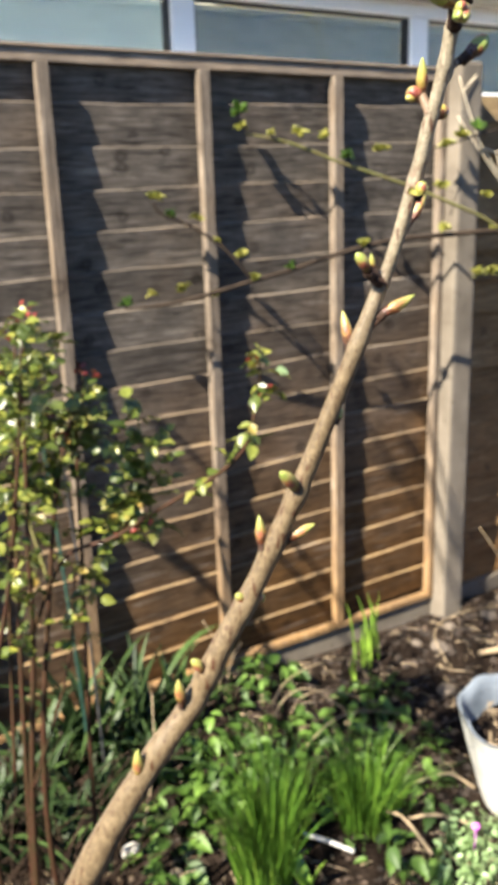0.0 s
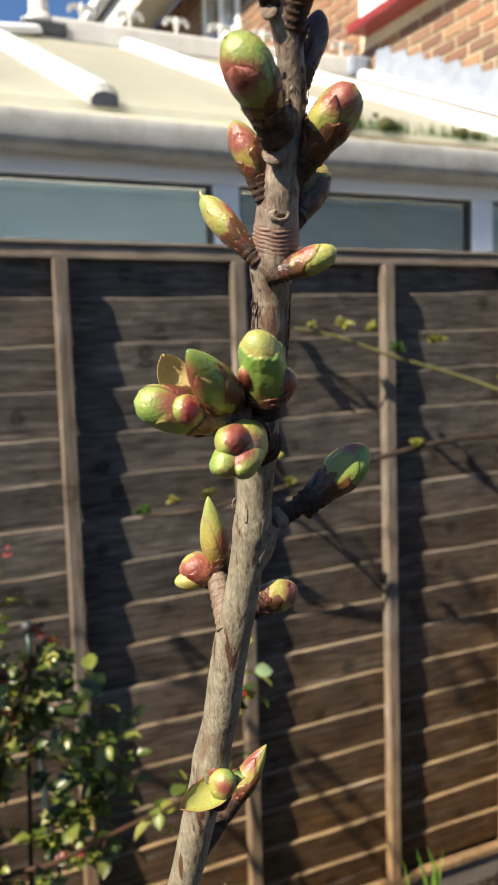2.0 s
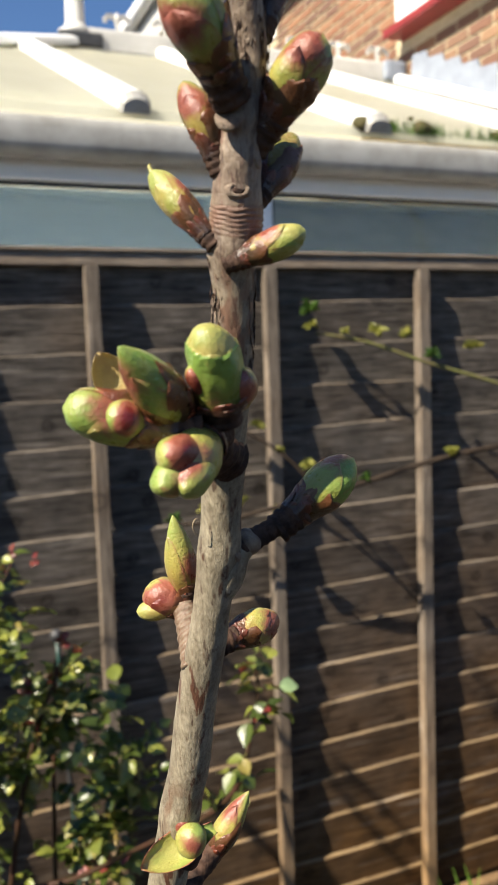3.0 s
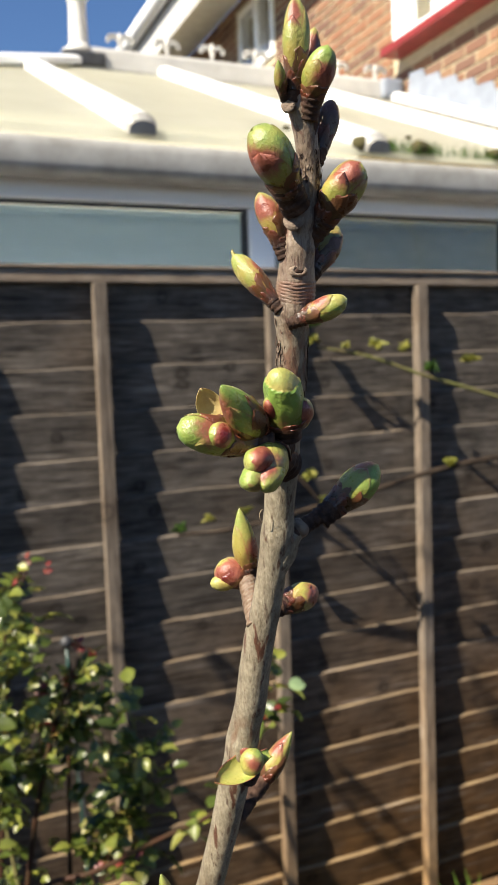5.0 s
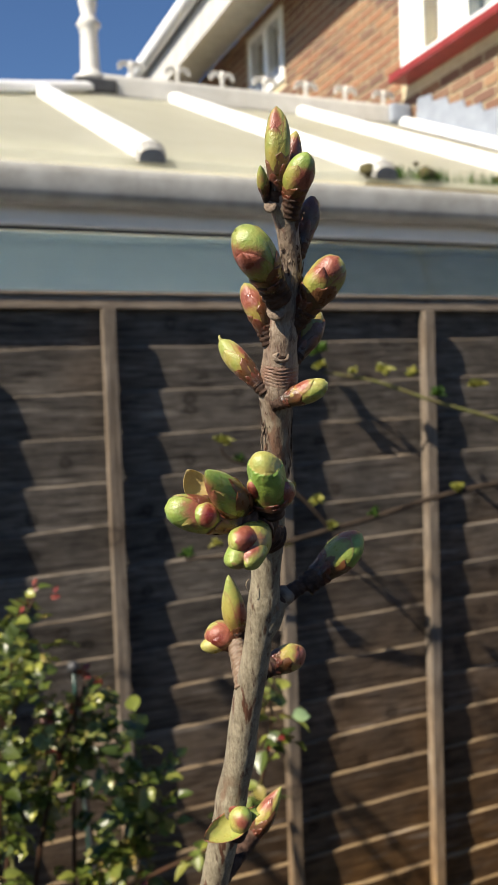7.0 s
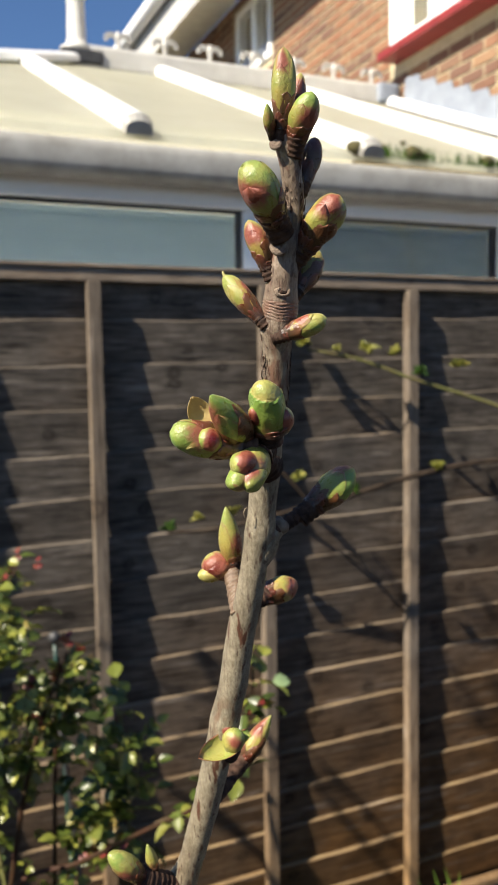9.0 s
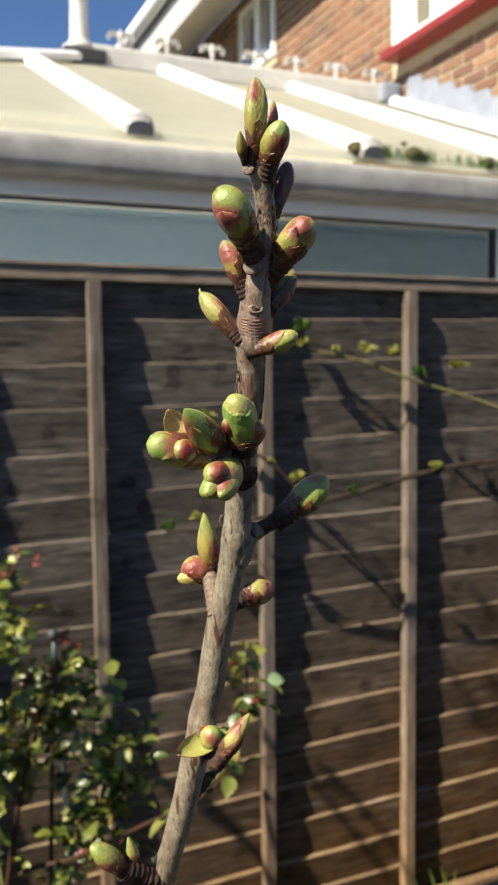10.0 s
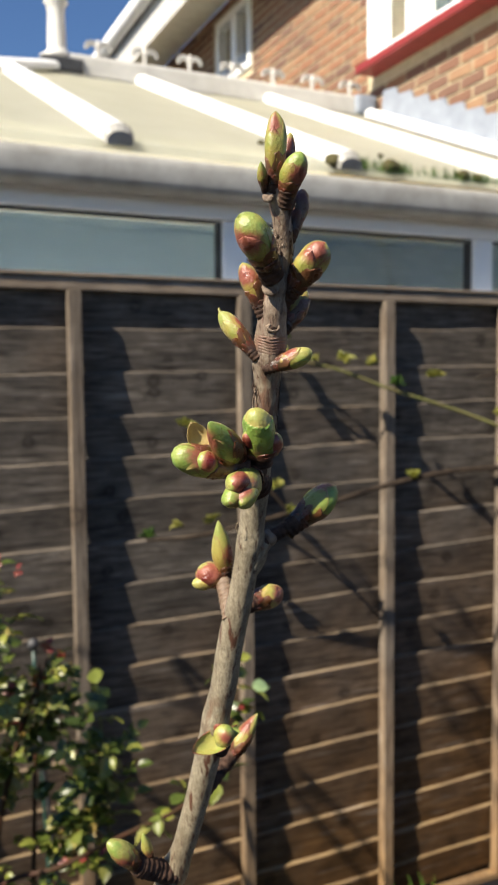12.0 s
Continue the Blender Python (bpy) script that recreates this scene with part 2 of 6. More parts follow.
def grid_mesh(name, pts, mat, parent=None, closed=False, label="", smooth=True, attrs=None, caps=(True, True)):
    """A sheet from rows of points; closed joins each row's ends."""
    nr, nc = len(pts), len(pts[0])
    verts = [p for row in pts for p in row]
    faces = []
    for i in range(nr - 1):
        for j in range(nc if closed else nc - 1):
            k = (j + 1) % nc
            faces.append((i * nc + j, i * nc + k, (i + 1) * nc + k, (i + 1) * nc + j))
    if closed and caps[0]:
        faces.append(tuple(range(nc - 1, -1, -1)))
    if closed and caps[1]:
        faces.append(tuple((nr - 1) * nc + j for j in range(nc)))
    me = bpy.data.meshes.new(name)
    me.from_pydata([tuple(v) for v in verts], [], faces)
    if smooth:
        me.polygons.foreach_set("use_smooth", [True] * len(me.polygons))
    for key, vals in (attrs or {}).items():
        me.attributes.new(key, "FLOAT", "POINT").data.foreach_set("value", vals)
    for mm in (mat if isinstance(mat, (list, tuple)) else [mat]):
        me.materials.append(mm)
    ob = new(name, me)
    if parent is not None:
        ob.parent = parent
    if label:
        tagged(ob, label)
    return ob


def smooth_path(pts, n):
    """n points on a smooth line through pts; the rows may carry more numbers, such as a radius."""
    p = [np.array(q, float) for q in pts]
    p = [2 * p[0] - p[1]] + p + [2 * p[-1] - p[-2]]
    out = []
    for u in np.linspace(0, len(p) - 3 - 1e-6, n):
        i = int(u)
        t = u - i
        a, b, c, d = p[i], p[i + 1], p[i + 2], p[i + 3]
        out.append(0.5 * (2 * b + (c - a) * t + (2 * a - 5 * b + 4 * c - d) * t * t + (3 * b - a - 3 * c + d) * t ** 3))
    return out


def tube_rows(path, segs, radius=None, wobble=0.0, seed=0.0, fine=0.0):
    """Rings round a path of rows x, y, z, r."""
    rows, side, run, last, wave = [], None, 0.0, None, 0.0
    for i, q in enumerate(path):
        c = Vector(q[:3])
        step = (c - last).length if last else 0.0
        run += step
        last = c
        d = (Vector(path[min(i + 1, len(path) - 1)][:3]) - Vector(path[max(i - 1, 0)][:3])).normalized()
        if side is None:
            side = d.orthogonal().normalized()
        side = (side - d * side.dot(d)).normalized()
        up = d.cross(side)
        r = radius if radius else q[3]
        wave += step * 0.45 / max(r, 1e-5)
        ring = []
        for j in range(segs):
            a = 2 * math.pi * j / segs
            o = side * math.cos(a) + up * math.sin(a)
            k = r
            if wobble:
                k *= 1 + wobble * noise.noise(o * 0.9 + Vector((seed, seed * 0.7, wave)))
            if fine:
                k *= 1 + fine * noise.noise(o * 2.8 + d * (run * 55) + Vector((0, seed, 3)))
            ring.append(c + o * k)
        rows.append(ring)
    return rows


def tube(name, pts, n, segs, mat, parent=None, label="", wobble=0.0, seed=0.0, fine=0.0, radius=None):
    return grid_mesh(name, tube_rows(smooth_path(pts, n), segs, radius, wobble, seed, fine), mat, parent, True, label)


def lathe(bm, prof, segs=16, at=(0, 0, 0)):
    rings = []
    for r, z in prof:
        rings.append([bm.verts.new((at[0] + r * math.cos(2 * math.pi * k / segs), at[1] + r * math.sin(2 * math.pi * k / segs), at[2] + z)) for k in range(segs)])
    for a, b in zip(rings, rings[1:]):
        for k in range(segs):
            bm.faces.new((a[k], a[(k + 1) % segs], b[(k + 1) % segs], b[k]))
    if prof[0][0] > 1e-5:
        bm.faces.new(list(reversed(rings[0])))
    if prof[-1][0] > 1e-5:
        bm.faces.new(rings[-1])


# ---- ground ----
def ground_z(x, y):
    s = min(max((y - 1.5) / 0.85, 0), 1)
    z = 0.03 + 0.06 * s * s * (3 - 2 * s)
    if y > 2.42:
        return 0.08
    m = math.exp(-((x - 2.75) ** 2 + (y - 2.1) ** 2) / 0.12)
    z += 0.04 * m + 0.05 * min(max((y - 2.05) / 0.25, 0), 1) * min(max((1.75 - x) / 0.3, 0), 1)
    near = 1.0 if -1 < x < 4 and -1 < y < 2.5 else 0.15
    z += near * (0.018 * noise.fractal(Vector((x * 5, y * 5, 0)), 1.0, 2.0, 5) + 0.006 * noise.noise(Vector((x * 38, y * 38, 5))))
    return z


def soil():
    m, n, l, b = material("garden_soil", 0.95, spec=0.05)
    v = coords(n, l)
    a = noisy(n, l, v, 14, 8, 0.7, 0.3, 0.7, (0.006, 0.004, 0.003), (0.026, 0.018, 0.013))
    peb = n.new("ShaderNodeTexVoronoi")
    peb.inputs["Scale"].default_value = 90
    l.new(v, peb.inputs["Vector"])
    tone = ramp(n, l, axis(n, l, peb.outputs["Color"], 0), (0.0, (0.009, 0.0065, 0.005)), (0.85, (0.034, 0.024, 0.018)), (1.0, (0.20, 0.15, 0.115)))
    some = noisy(n, l, v, 9, 4, 0.6, 0.42, 0.6)
    col = mix(n, l, some, a, tone)
    l.new(col, b.inputs["Base Color"])
    h = mix(n, l, 0.5, noisy(n, l, v, 60, 6, 0.7, 0.2, 0.8), peb.outputs["Distance"])
    bump(n, l, b, h, 1.0, 0.012)
    return m


SOIL = soil()
gx = [-60, -20, -6, -2.5] + [x * 0.03 - 0.6 for x in range(128)] + [3.6, 4.5, 8, 25, 70]
gy = [-60, -20, -6, -2, -0.6, 0.2, 0.7] + [0.95 + y * 0.03 for y in range(49)] + [2.45, 2.6, 4, 8, 20, 60, 140]
ground = grid_mesh("ground", [[Vector((x, y, ground_z(x, y))) for x in gx] for y in gy], SOIL)
tagged(ground, "dark crumbly garden soil with dry debris", "ground", kind="structure")


# ---- fence ----
def lap_board(parent, x0, x1, ztop, zbot, y_top, y_bot, thick, mat, seed, wave_top=0.002, wave_bot=0.002, lip_drop=0.0045, skew=0.0):
    cols = 26
    rows = []
    for (fy, fz, back, drop) in ((0, 0, 0, 0), (0.5, 0.5, 0, 0), (1, 1, 0, lip_drop), (1, 1, 0.55, 0), (1, 1, 1, 0), (0, 0, 1, 0)):
        row = []
        for i in range(cols + 1):
            x = x0 + (x1 - x0) * i / cols
            wt = wave_top * (noise.noise(Vector((x * 1.9, seed * 3.7, 1))) + 0.35 * noise.noise(Vector((x * 8, seed * 3.7, 1))))
            wb = wave_bot * (noise.noise(Vector((x * 3.1, seed * 5.1, 7))) + 0.5 * noise.noise(Vector((x * 9, seed * 5.1, 3))))
            lift = skew * (x - 1.15) / 0.95
            zb, zt = max(zbot + wb + lift, 0.17), ztop + wt + lift
            warp = 0.002 * noise.noise(Vector((x * 2.2, seed * 2.9, fz * 2))) * (1 + 0.6 * (back == 0))
            row.append(Vector((x, y_bot + (y_top - y_bot) * fy + warp + back * thick, zb + (zt - zb) * fz - drop)))
        rows.append(row)
    rows.append([p.copy() for p in rows[0]])
    ob = grid_mesh("board", rows, [mat, EDGE], parent, smooth=False)
    for i, f in enumerate(ob.data.polygons):
        if 2 <= i // cols <= 3 and lip_drop > 0:
            f.material_index = 1
    return ob


def fence_panel_left():
    p = empty("fence_panel", "weathered grey-brown overlap fence panel between concrete posts", "fence panel", "fence panels")
    for k in range(18):
        top = 2.033 - 0.1098 * k
        if top < 0.2:
            break
        lap_board(p, 0.455, 2.298, top, max(top - 0.134, 0.172), 2.430, 2.445, 0.011, FENCE, k + 0.3, 0.007, 0.004, (0.002, 0.003, 0.003)[k] if k < 3 else random.Random(k).uniform(0.002, 0.004), 0.0145)
    for x in (0.475, 0.943, 1.400, 1.858, 2.286):
        bm = bmesh.new()
        w = 0.0165 if x < 2.2 else 0.012
        box(bm, x - w, x + w, 2.394, 2.426, 0.19, 2.012, 0.0025)
        part("batten", bm, BATTEN, p)
    boxed("top_rail", (0.455, 2.298, 2.410, 2.43, 2.013, 2.044), RAIL, p, 0.003)
    boxed("capping", (0.45, 2.299, 2.404, 2.452, 2.046, 2.055), RAIL, p, 0.003)
    boxed("bottom_rail", (0.455, 2.298, 2.396, 2.428, 0.168, 0.189), BATTEN, p, 0.003)
    return p


def fence_panel_right():
    p = empty("fence_panel", "brown waney-edged overlap fence panel, boards warped", "fence panel", "fence panels")
    z = 0.165
    k = 0
    while z < 1.92:
        h = 0.150
        lap_board(p, 2.40, 4.2, min(z + h, 1.985), z, 2.455, 2.428, 0.009, WANEY, k + 20.7, 0.012 if z > 1.82 else 0.002, 0.012, 0.0)
        z += 0.108
        k += 1
    for x in (2.43, 3.0, 3.6, 4.17):
        boxed("batten", (x - 0.019, x + 0.019, 2.466, 2.49, 0.19, 1.93), BATTEN, p)
    return p


def concrete_post(x0, x1):
    p = tagged(boxed("concrete_post", (x0, x1, 2.337, 2.47, -0.4, 2.07), CONCRETE, None, 0.012), "pale pitted concrete fence post", "fence post", "fence posts")
    return p


fence_panel_left()
fence_panel_right()
concrete_post(2.301, 2.399)
concrete_post(0.335, 0.452)
concrete_post(4.203, 4.32)
for x0, x1 in ((0.453, 2.300), (2.40, 4.202)):
    tagged(boxed("gravel_board", (x0, x1, 2.408, 2.458, -0.12, 0.164), CONCRETE, None, 0.006), "grey concrete gravel board under the fence panel", "gravel board", "gravel boards")
wp = empty("wooden_post", "pinkish brown timber support post beside the fence", "post")
boxed("timber", (2.696, 2.773, 2.245, 2.32, 0.0, 1.955), POSTWOOD, wp, 0.004)
bm = bmesh.new()
box(bm, 2.683, 2.788, 2.235, 2.332, 1.956, 1.972, 0.003)
box(bm, 2.662, 2.6945, 2.25, 2.32, 1.93, 1.9555, 0.003)
part("cap", bm, DARKCAP, wp, "black plastic post cap")


# ---- conservatory ----
def conservatory():
    c = empty("conservatory", "white conservatory with polycarbonate roof behind the fence", "conservatory")
    xs = [-1.35, -0.41, 0.57, 1.55, 2.53, 3.35]
    boxed("dwarf_wall", (-1.4, 3.395, 2.80, 2.98, 0.0, 1.985), PLASTER, c, 0.0)
    boxed("sill", (-1.42, 3.395, 2.74, 2.93, 1.988, 2.03), UPVC, c, 0.006)
    boxed("head_rail", (-1.4, 3.395, 2.795, 2.865, 2.286, 2.40), UPVC, c, 0.005)
    for x in xs:
        boxed("mullion", (x - 0.042, x + 0.042, 2.797, 2.862, 2.031, 2.285), UPVC, c, 0.006)
    for a, b in zip(xs, xs[1:]):
        w = part("window_pane", _pane(a + 0.042, b - 0.042), GLASS, c)
        w.visible_shadow = False
        bm = bmesh.new()
        for (x0, x1, z0, z1) in ((a + 0.043, b - 0.043, 2.278, 2.2845), (a + 0.043, a + 0.052, 2.031, 2.2775), (b - 0.052, b - 0.043, 2.031, 2.2775)):
            box(bm, x0, x1, 2.812, 2.85, z0, z1)
        part("gasket", bm, DARKCAP, c)
        bl = boxed("blind", (a + 0.02, b - 0.02, 2.88, 2.90, 2.259, 2.282), SHADED_BLIND if a > 1.5 else BLIND, c, 0.002, "closed slatted blind with shade in its grey colour" if a > 1.5 else "pale blue closed slatted blind")
        for k in range(9):
            z = 2.249 - 0.026 * k
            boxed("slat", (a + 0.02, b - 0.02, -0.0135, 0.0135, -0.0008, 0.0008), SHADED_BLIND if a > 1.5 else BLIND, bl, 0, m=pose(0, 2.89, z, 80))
    boxed("back_wall", (-1.4, 3.395, 7.0, 7.1, 0.0, 3.0), PLASTER, c, 0.0)
    boxed("side_wall", (-1.42, -1.36, 2.9, 7.0, 0.0, 2.4), PLASTER, c, 0.0)
    # gutter: a half-round trough with a rolled lip
    prof = [(2.62, 2.415), (2.612, 2.422), (2.604, 2.415), (2.602, 2.395), (2.601, 2.35), (2.608, 2.332), (2.65, 2.322), (2.68, 2.322), (2.70, 2.335), (2.715, 2.36), (2.718, 2.40), (2.712, 2.40), (2.708, 2.362), (2.695, 2.342), (2.67, 2.331), (2.652, 2.331), (2.63, 2.342), (2.615, 2.365), (2.612, 2.395)]
    rows = [[Vector((x, 2.69 + (py - 2.601) * 0.85, 2.430 - (2.422 - pz) * 0.98 + 0.001 * math.sin(x * 3))) for py, pz in prof] for x in np.linspace(-1.5, 3.39, 40)]
    grid_mesh("gutter", rows, GUTTER, c, True, "grimy pale grey plastic gutter", smooth=True)
    boxed("fascia", (-1.45, 3.39, 2.797, 2.862, 2.402, 2.450), UPVC, c, 0.004)
    # roof
    s = math.tan(radians(23.3))
    ye, ze, yr = 2.705, 2.460, 4.9
    zr = ze + (yr - ye) * s
    xr = 1.47
    xh = xr - (yr - ye)
    bm = bmesh.new()
    yl, zl = ye + 0.035, ze + 0.035 * s
    top = [(xr, yr, zr), (3.395, yr, zr), (3.395, yl, zl), (xh + 0.035, yl, zl)]
    left = [(xr, yr, zr), (xh + 0.035, yl, zl), (xh + 0.035, 2 * yr - yl, zl)]
    back = [(xr, yr, zr), (xh + 0.035, 2 * yr - yl, zl), (3.395, 2 * yr - yl, zl), (3.395, yr, zr)]
    for poly in (top, left, back):
        up = [bm.verts.new(q) for q in poly]
        dn = [bm.verts.new((q[0], q[1], q[2] - 0.025)) for q in poly]
        bm.faces.new(up)
        bm.faces.new(list(reversed(dn)))
        for i in range(len(poly)):
            bm.faces.new((up[i], dn[i], dn[(i + 1) % len(poly)], up[(i + 1) % len(poly)]))
    bmesh.ops.recalc_face_normals(bm, faces=bm.faces)
    part("roof_sheet", bm, POLY, c, "cream polycarbonate roof sheets")

    def bar(a, b, w=0.042, h=0.050):
        a, b = Vector(a), Vector(b)
        d = (b - a).normalized()
        sd = d.cross(Vector((0, 0, 1))).normalized()
        up = sd.cross(d)
        prof = [(-w, 0.0), (-w, h * 0.55), (-w * 0.7, h * 0.85), (-w * 0.25, h), (w * 0.25, h), (w * 0.7, h * 0.85), (w, h * 0.55), (w, 0.0)]
        rows = [[p + sd * u + up * v for u, v in prof] for p in (a, (a + b) / 2, b)]
        o = grid_mesh("glazing_bar", rows, UPVC, c, True, smooth=False)
        bm = bmesh.new()
        e0 = a - d * 0.004
        vs = [bm.verts.new(e0 + sd * u * 1.05 + up * (v * 1.08 - 0.004)) for u, v in prof]
        ws = [bm.verts.new(e0 - d * 0.03 + sd * u * 0.9 + up * (v * 0.75 - 0.006)) for u, v in prof]
        bm.faces.new(ws)
        for i in range(len(prof)):
            bm.faces.new((vs[i], ws[i], ws[(i + 1) % 8], vs[(i + 1) % 8]))
        bmesh.ops.recalc_face_normals(bm, faces=bm.faces)
        part("end_cap", bm, GUTTER, o, "grey end cap")
    for x in (-0.37, 0.395, 1.155, 1.915, 2.675, 3.34):
        yt = yr - 0.03 if x > xr else min(yr, ye + (x - xh)) - 0.03
        bar((x, ye + 0.03, ze + 0.014), (x, yt, ze + (yt - ye) * s))
    bar((xh + 0.05, ye + 0.05, ze + 0.02), (xr, yr - 0.02, zr), 0.045, 0.05)
    ridge = boxed("ridge", (xr - 0.02, 3.33, yr - 0.075, yr + 0.075, zr - 0.04, zr + 0.085), OLDWHITE, c, 0.02, "white ridge capping with cresting")
    x = xr + 0.22
    while x < 3.3:
        bm = bmesh.new()
        box(bm, x - 0.1, x + 0.1, yr - 0.008, yr + 0.008, zr + 0.076, zr + 0.095)
        lathe(bm, [(0.0, 0.20), (0.012, 0.18), (0.02, 0.16), (0.012, 0.135), (0.009, 0.095)][::-1], 8, (x, yr, zr))
        for sgn in (-1, 1):
            for k in range(7):
                a = math.pi * k / 7
                cx, cz = x + sgn * (0.035 + 0.032 * math.cos(a + 0.4)), zr + 0.14 + 0.035 * math.sin(a + 0.4)
                box(bm, cx - 0.009, cx + 0.009, yr - 0.007, yr + 0.007, cz - 0.012, cz + 0.012)
        part("cresting", bm, OLDWHITE, ridge, "white fleur-shaped ridge ornament")
        x += 0.26
    bm = bmesh.new()
    box(bm, xr - 0.10, xr + 0.12, yr - 0.09, yr + 0.09, zr - 0.02, zr + 0.05, 0.01)
    part("ridge_end", bm, DARKCAP, c)
    bm = bmesh.new()
    lathe(bm, [(0.085, 0.05), (0.09, 0.075), (0.06, 0.09), (0.05, 0.12), (0.045, 0.3), (0.05, 0.33), (0.065, 0.35), (0.05, 0.37), (0.035, 0.40), (0.045, 0.44), (0.05, 0.47), (0.04, 0.50), (0.028, 0.53), (0.045, 0.56), (0.03, 0.6), (0.018, 0.68), (0.012, 0.78), (0.0, 0.84)], 18, (xr, yr, zr))
    part("finial", bm, OLDWHITE, c, "white turned finial", smooth=True)
    bm = bmesh.new()
    box(bm, 3.24, 3.388, yr - 0.11, yr + 0.11, zr - 0.03, zr + 0.092, 0.03)
    part("saddle", bm, LEAD, c, "folded lead saddle at the wall")
    return ye, ze, s


def _pane(x0, x1):
    bm = bmesh.new()
    box(bm, x0, x1, 2.826, 2.832, 2.032, 2.284)
    return bm


EAVE_Y, EAVE_Z, SLOPE = conservatory()


# ---- house ----
def house():
    h = empty("house", "brick house with white windows and red sill", "house")
    X = 3.4
    y0, y1, z0, z1 = 2.52, 9.6, 0.0, 4.95
    holes = [(3.25, 4.83, 3.67, 4.90), (6.62, 7.32, 4.27, 4.84)]
    pieces = [(y0, 3.25, z0, z1), (3.25, 4.83, z0, 3.67), (3.25, 4.83, 4.90, z1), (4.83, 6.62, z0, z1), (6.62, 7.32, z0, 4.27), (6.62, 7.32, 4.84, z1), (7.32, y1, z0, z1)]
    for a, b, c, d in pieces:
        boxed("wall", (X, X + 0.28, a, b, c, d), MORTAR, h, 0)
    boxed("far_wall", (X + 0.28, 9, y1 - 0.3, y1, z0, z1), MORTAR, h, 0)
    boxed("near_wall", (X + 0.28, 9, y0, y0 + 0.3, z0, z1), MORTAR, h, 0)
    boxed("inner_wall", (X + 2.5, X + 2.6, y0, y1, z0, z1), PLASTER, h, 0)
    # big window
    def window(a, b, c, d, mull, proud):
        w = empty("window", "", "")
        w.parent = h
        f = 0.06
        bm = bmesh.new()
        for q in ((a, b, c, c + f), (a, b, d - f, d), (a, a + f, c + f, d - f), (b - f, b, c + f, d - f)):
            box(bm, X - proud, X + 0.07, q[0], q[1], q[2], q[3], 0.006)
        for m in mull:
            box(bm, X - proud + 0.002, X + 0.068, m - 0.05, m + 0.05, c + f, d - f, 0.006)
        part("window_frame", bm, UPVC, w)
        edges = [a + f] + [e for m in mull for e in (m - 0.05, m + 0.05)] + [b - f]
        for e0, e1 in zip(edges[::2], edges[1::2]):
            g = boxed("pane", (X - proud + 0.008, X - proud + 0.014, e0, e1, c + f, d - f), GLASS, w, 0)
            g.visible_shadow = False
            # the shaded fabric stands in for the dim room behind the glass
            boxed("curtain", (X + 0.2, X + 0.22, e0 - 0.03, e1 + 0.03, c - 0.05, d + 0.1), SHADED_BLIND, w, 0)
        return w
    w = window(3.25, 4.83, 3.67, 4.90, (4.39,), 0.07)
    boxed("sill", (X - 0.14, X + 0.05, 3.18, 4.86, 3.622, 3.669), RED, w, 0.008, "red painted window sill")
    window(6.62, 7.32, 4.27, 4.84, (6.95,), 0.02)
    # eaves
    boxed("soffit", (2.98, 3.398, y0, y1, 4.955, 4.975), OLDWHITE, h, 0)
    boxed("fascia", (2.95, 2.979, y0, y1 + 0.1, 4.80, 5.10), OLDWHITE, h, 0.004)
    prof = [(2.83, 5.2), (2.835, 5.13), (2.87, 5.09), (2.92, 5.09), (2.945, 5.13), (2.948, 5.2), (2.94, 5.2), (2.935, 5.135), (2.91, 5.1), (2.875, 5.1), (2.845, 5.135), (2.84, 5.2)]
    grid_mesh("gutter", [[Vector((a, y, b)) for a, b in prof] for y in np.linspace(y0, y1 + 0.1, 12)], UPVC, h, True)
    bm = bmesh.new()
    vs = [bm.verts.new(q) for q in ((2.92, y0, 5.11), (2.92, y1 + 0.1, 5.11), (6.2, y1 + 0.1, 7.4), (6.2, y0, 7.4), (9.4, y1 + 0.1, 5.11), (9.4, y0, 5.11))]
    bm.faces.new((vs[0], vs[3], vs[2], vs[1]))
    bm.faces.new((vs[3], vs[5], vs[4], vs[2]))
    part("roof", bm, ROOFTILE, h)
    # stepped lead flashing along the slope
    bm = bmesh.new()
    base = lambda q: EAVE_Z + (q - EAVE_Y) * SLOPE
    low = [(EAVE_Y - 0.1, base(EAVE_Y - 0.1) - 0.0), (4.75, base(4.75))]
    run = 0.066 / SLOPE
    steps = []
    q = EAVE_Y - 0.1
    z = math.floor((base(q) + 0.23 - 2.3) / 0.066) * 0.066 + 2.3
    while q < 4.7:
        steps += [(q, z), (q + run * 0.86, z + 0.016)]
        q += run
        z += 0.066
    outline = [low[0]] + steps + [low[1]]
    fr = [bm.verts.new((X - 0.022, a, b)) for a, b in outline]
    bk = [bm.verts.new((X - 0.013, a, b)) for a, b in outline]
    bm.faces.new(fr)
    bm.faces.new(list(reversed(bk)))
    for i in range(len(fr)):
        j = (i + 1) % len(fr)
        bm.faces.new((fr[i], bk[i], bk[j], fr[j]))
    v = [bm.verts.new(q) for q in ((X - 0.014, low[0][0], low[0][1] + 0.004), (X - 0.014, low[1][0], low[1][1] + 0.004), (X - 0.17, low[1][0], low[1][1] + 0.006), (X - 0.17, low[0][0], low[0][1] + 0.006))]
    bm.faces.new(v)
    bmesh.ops.recalc_face_normals(bm, faces=bm.faces)
    part("flashing", bm, LEAD, h, "blue-grey stepped lead flashing")
    return h, holes


HOUSE, HOLES = house()


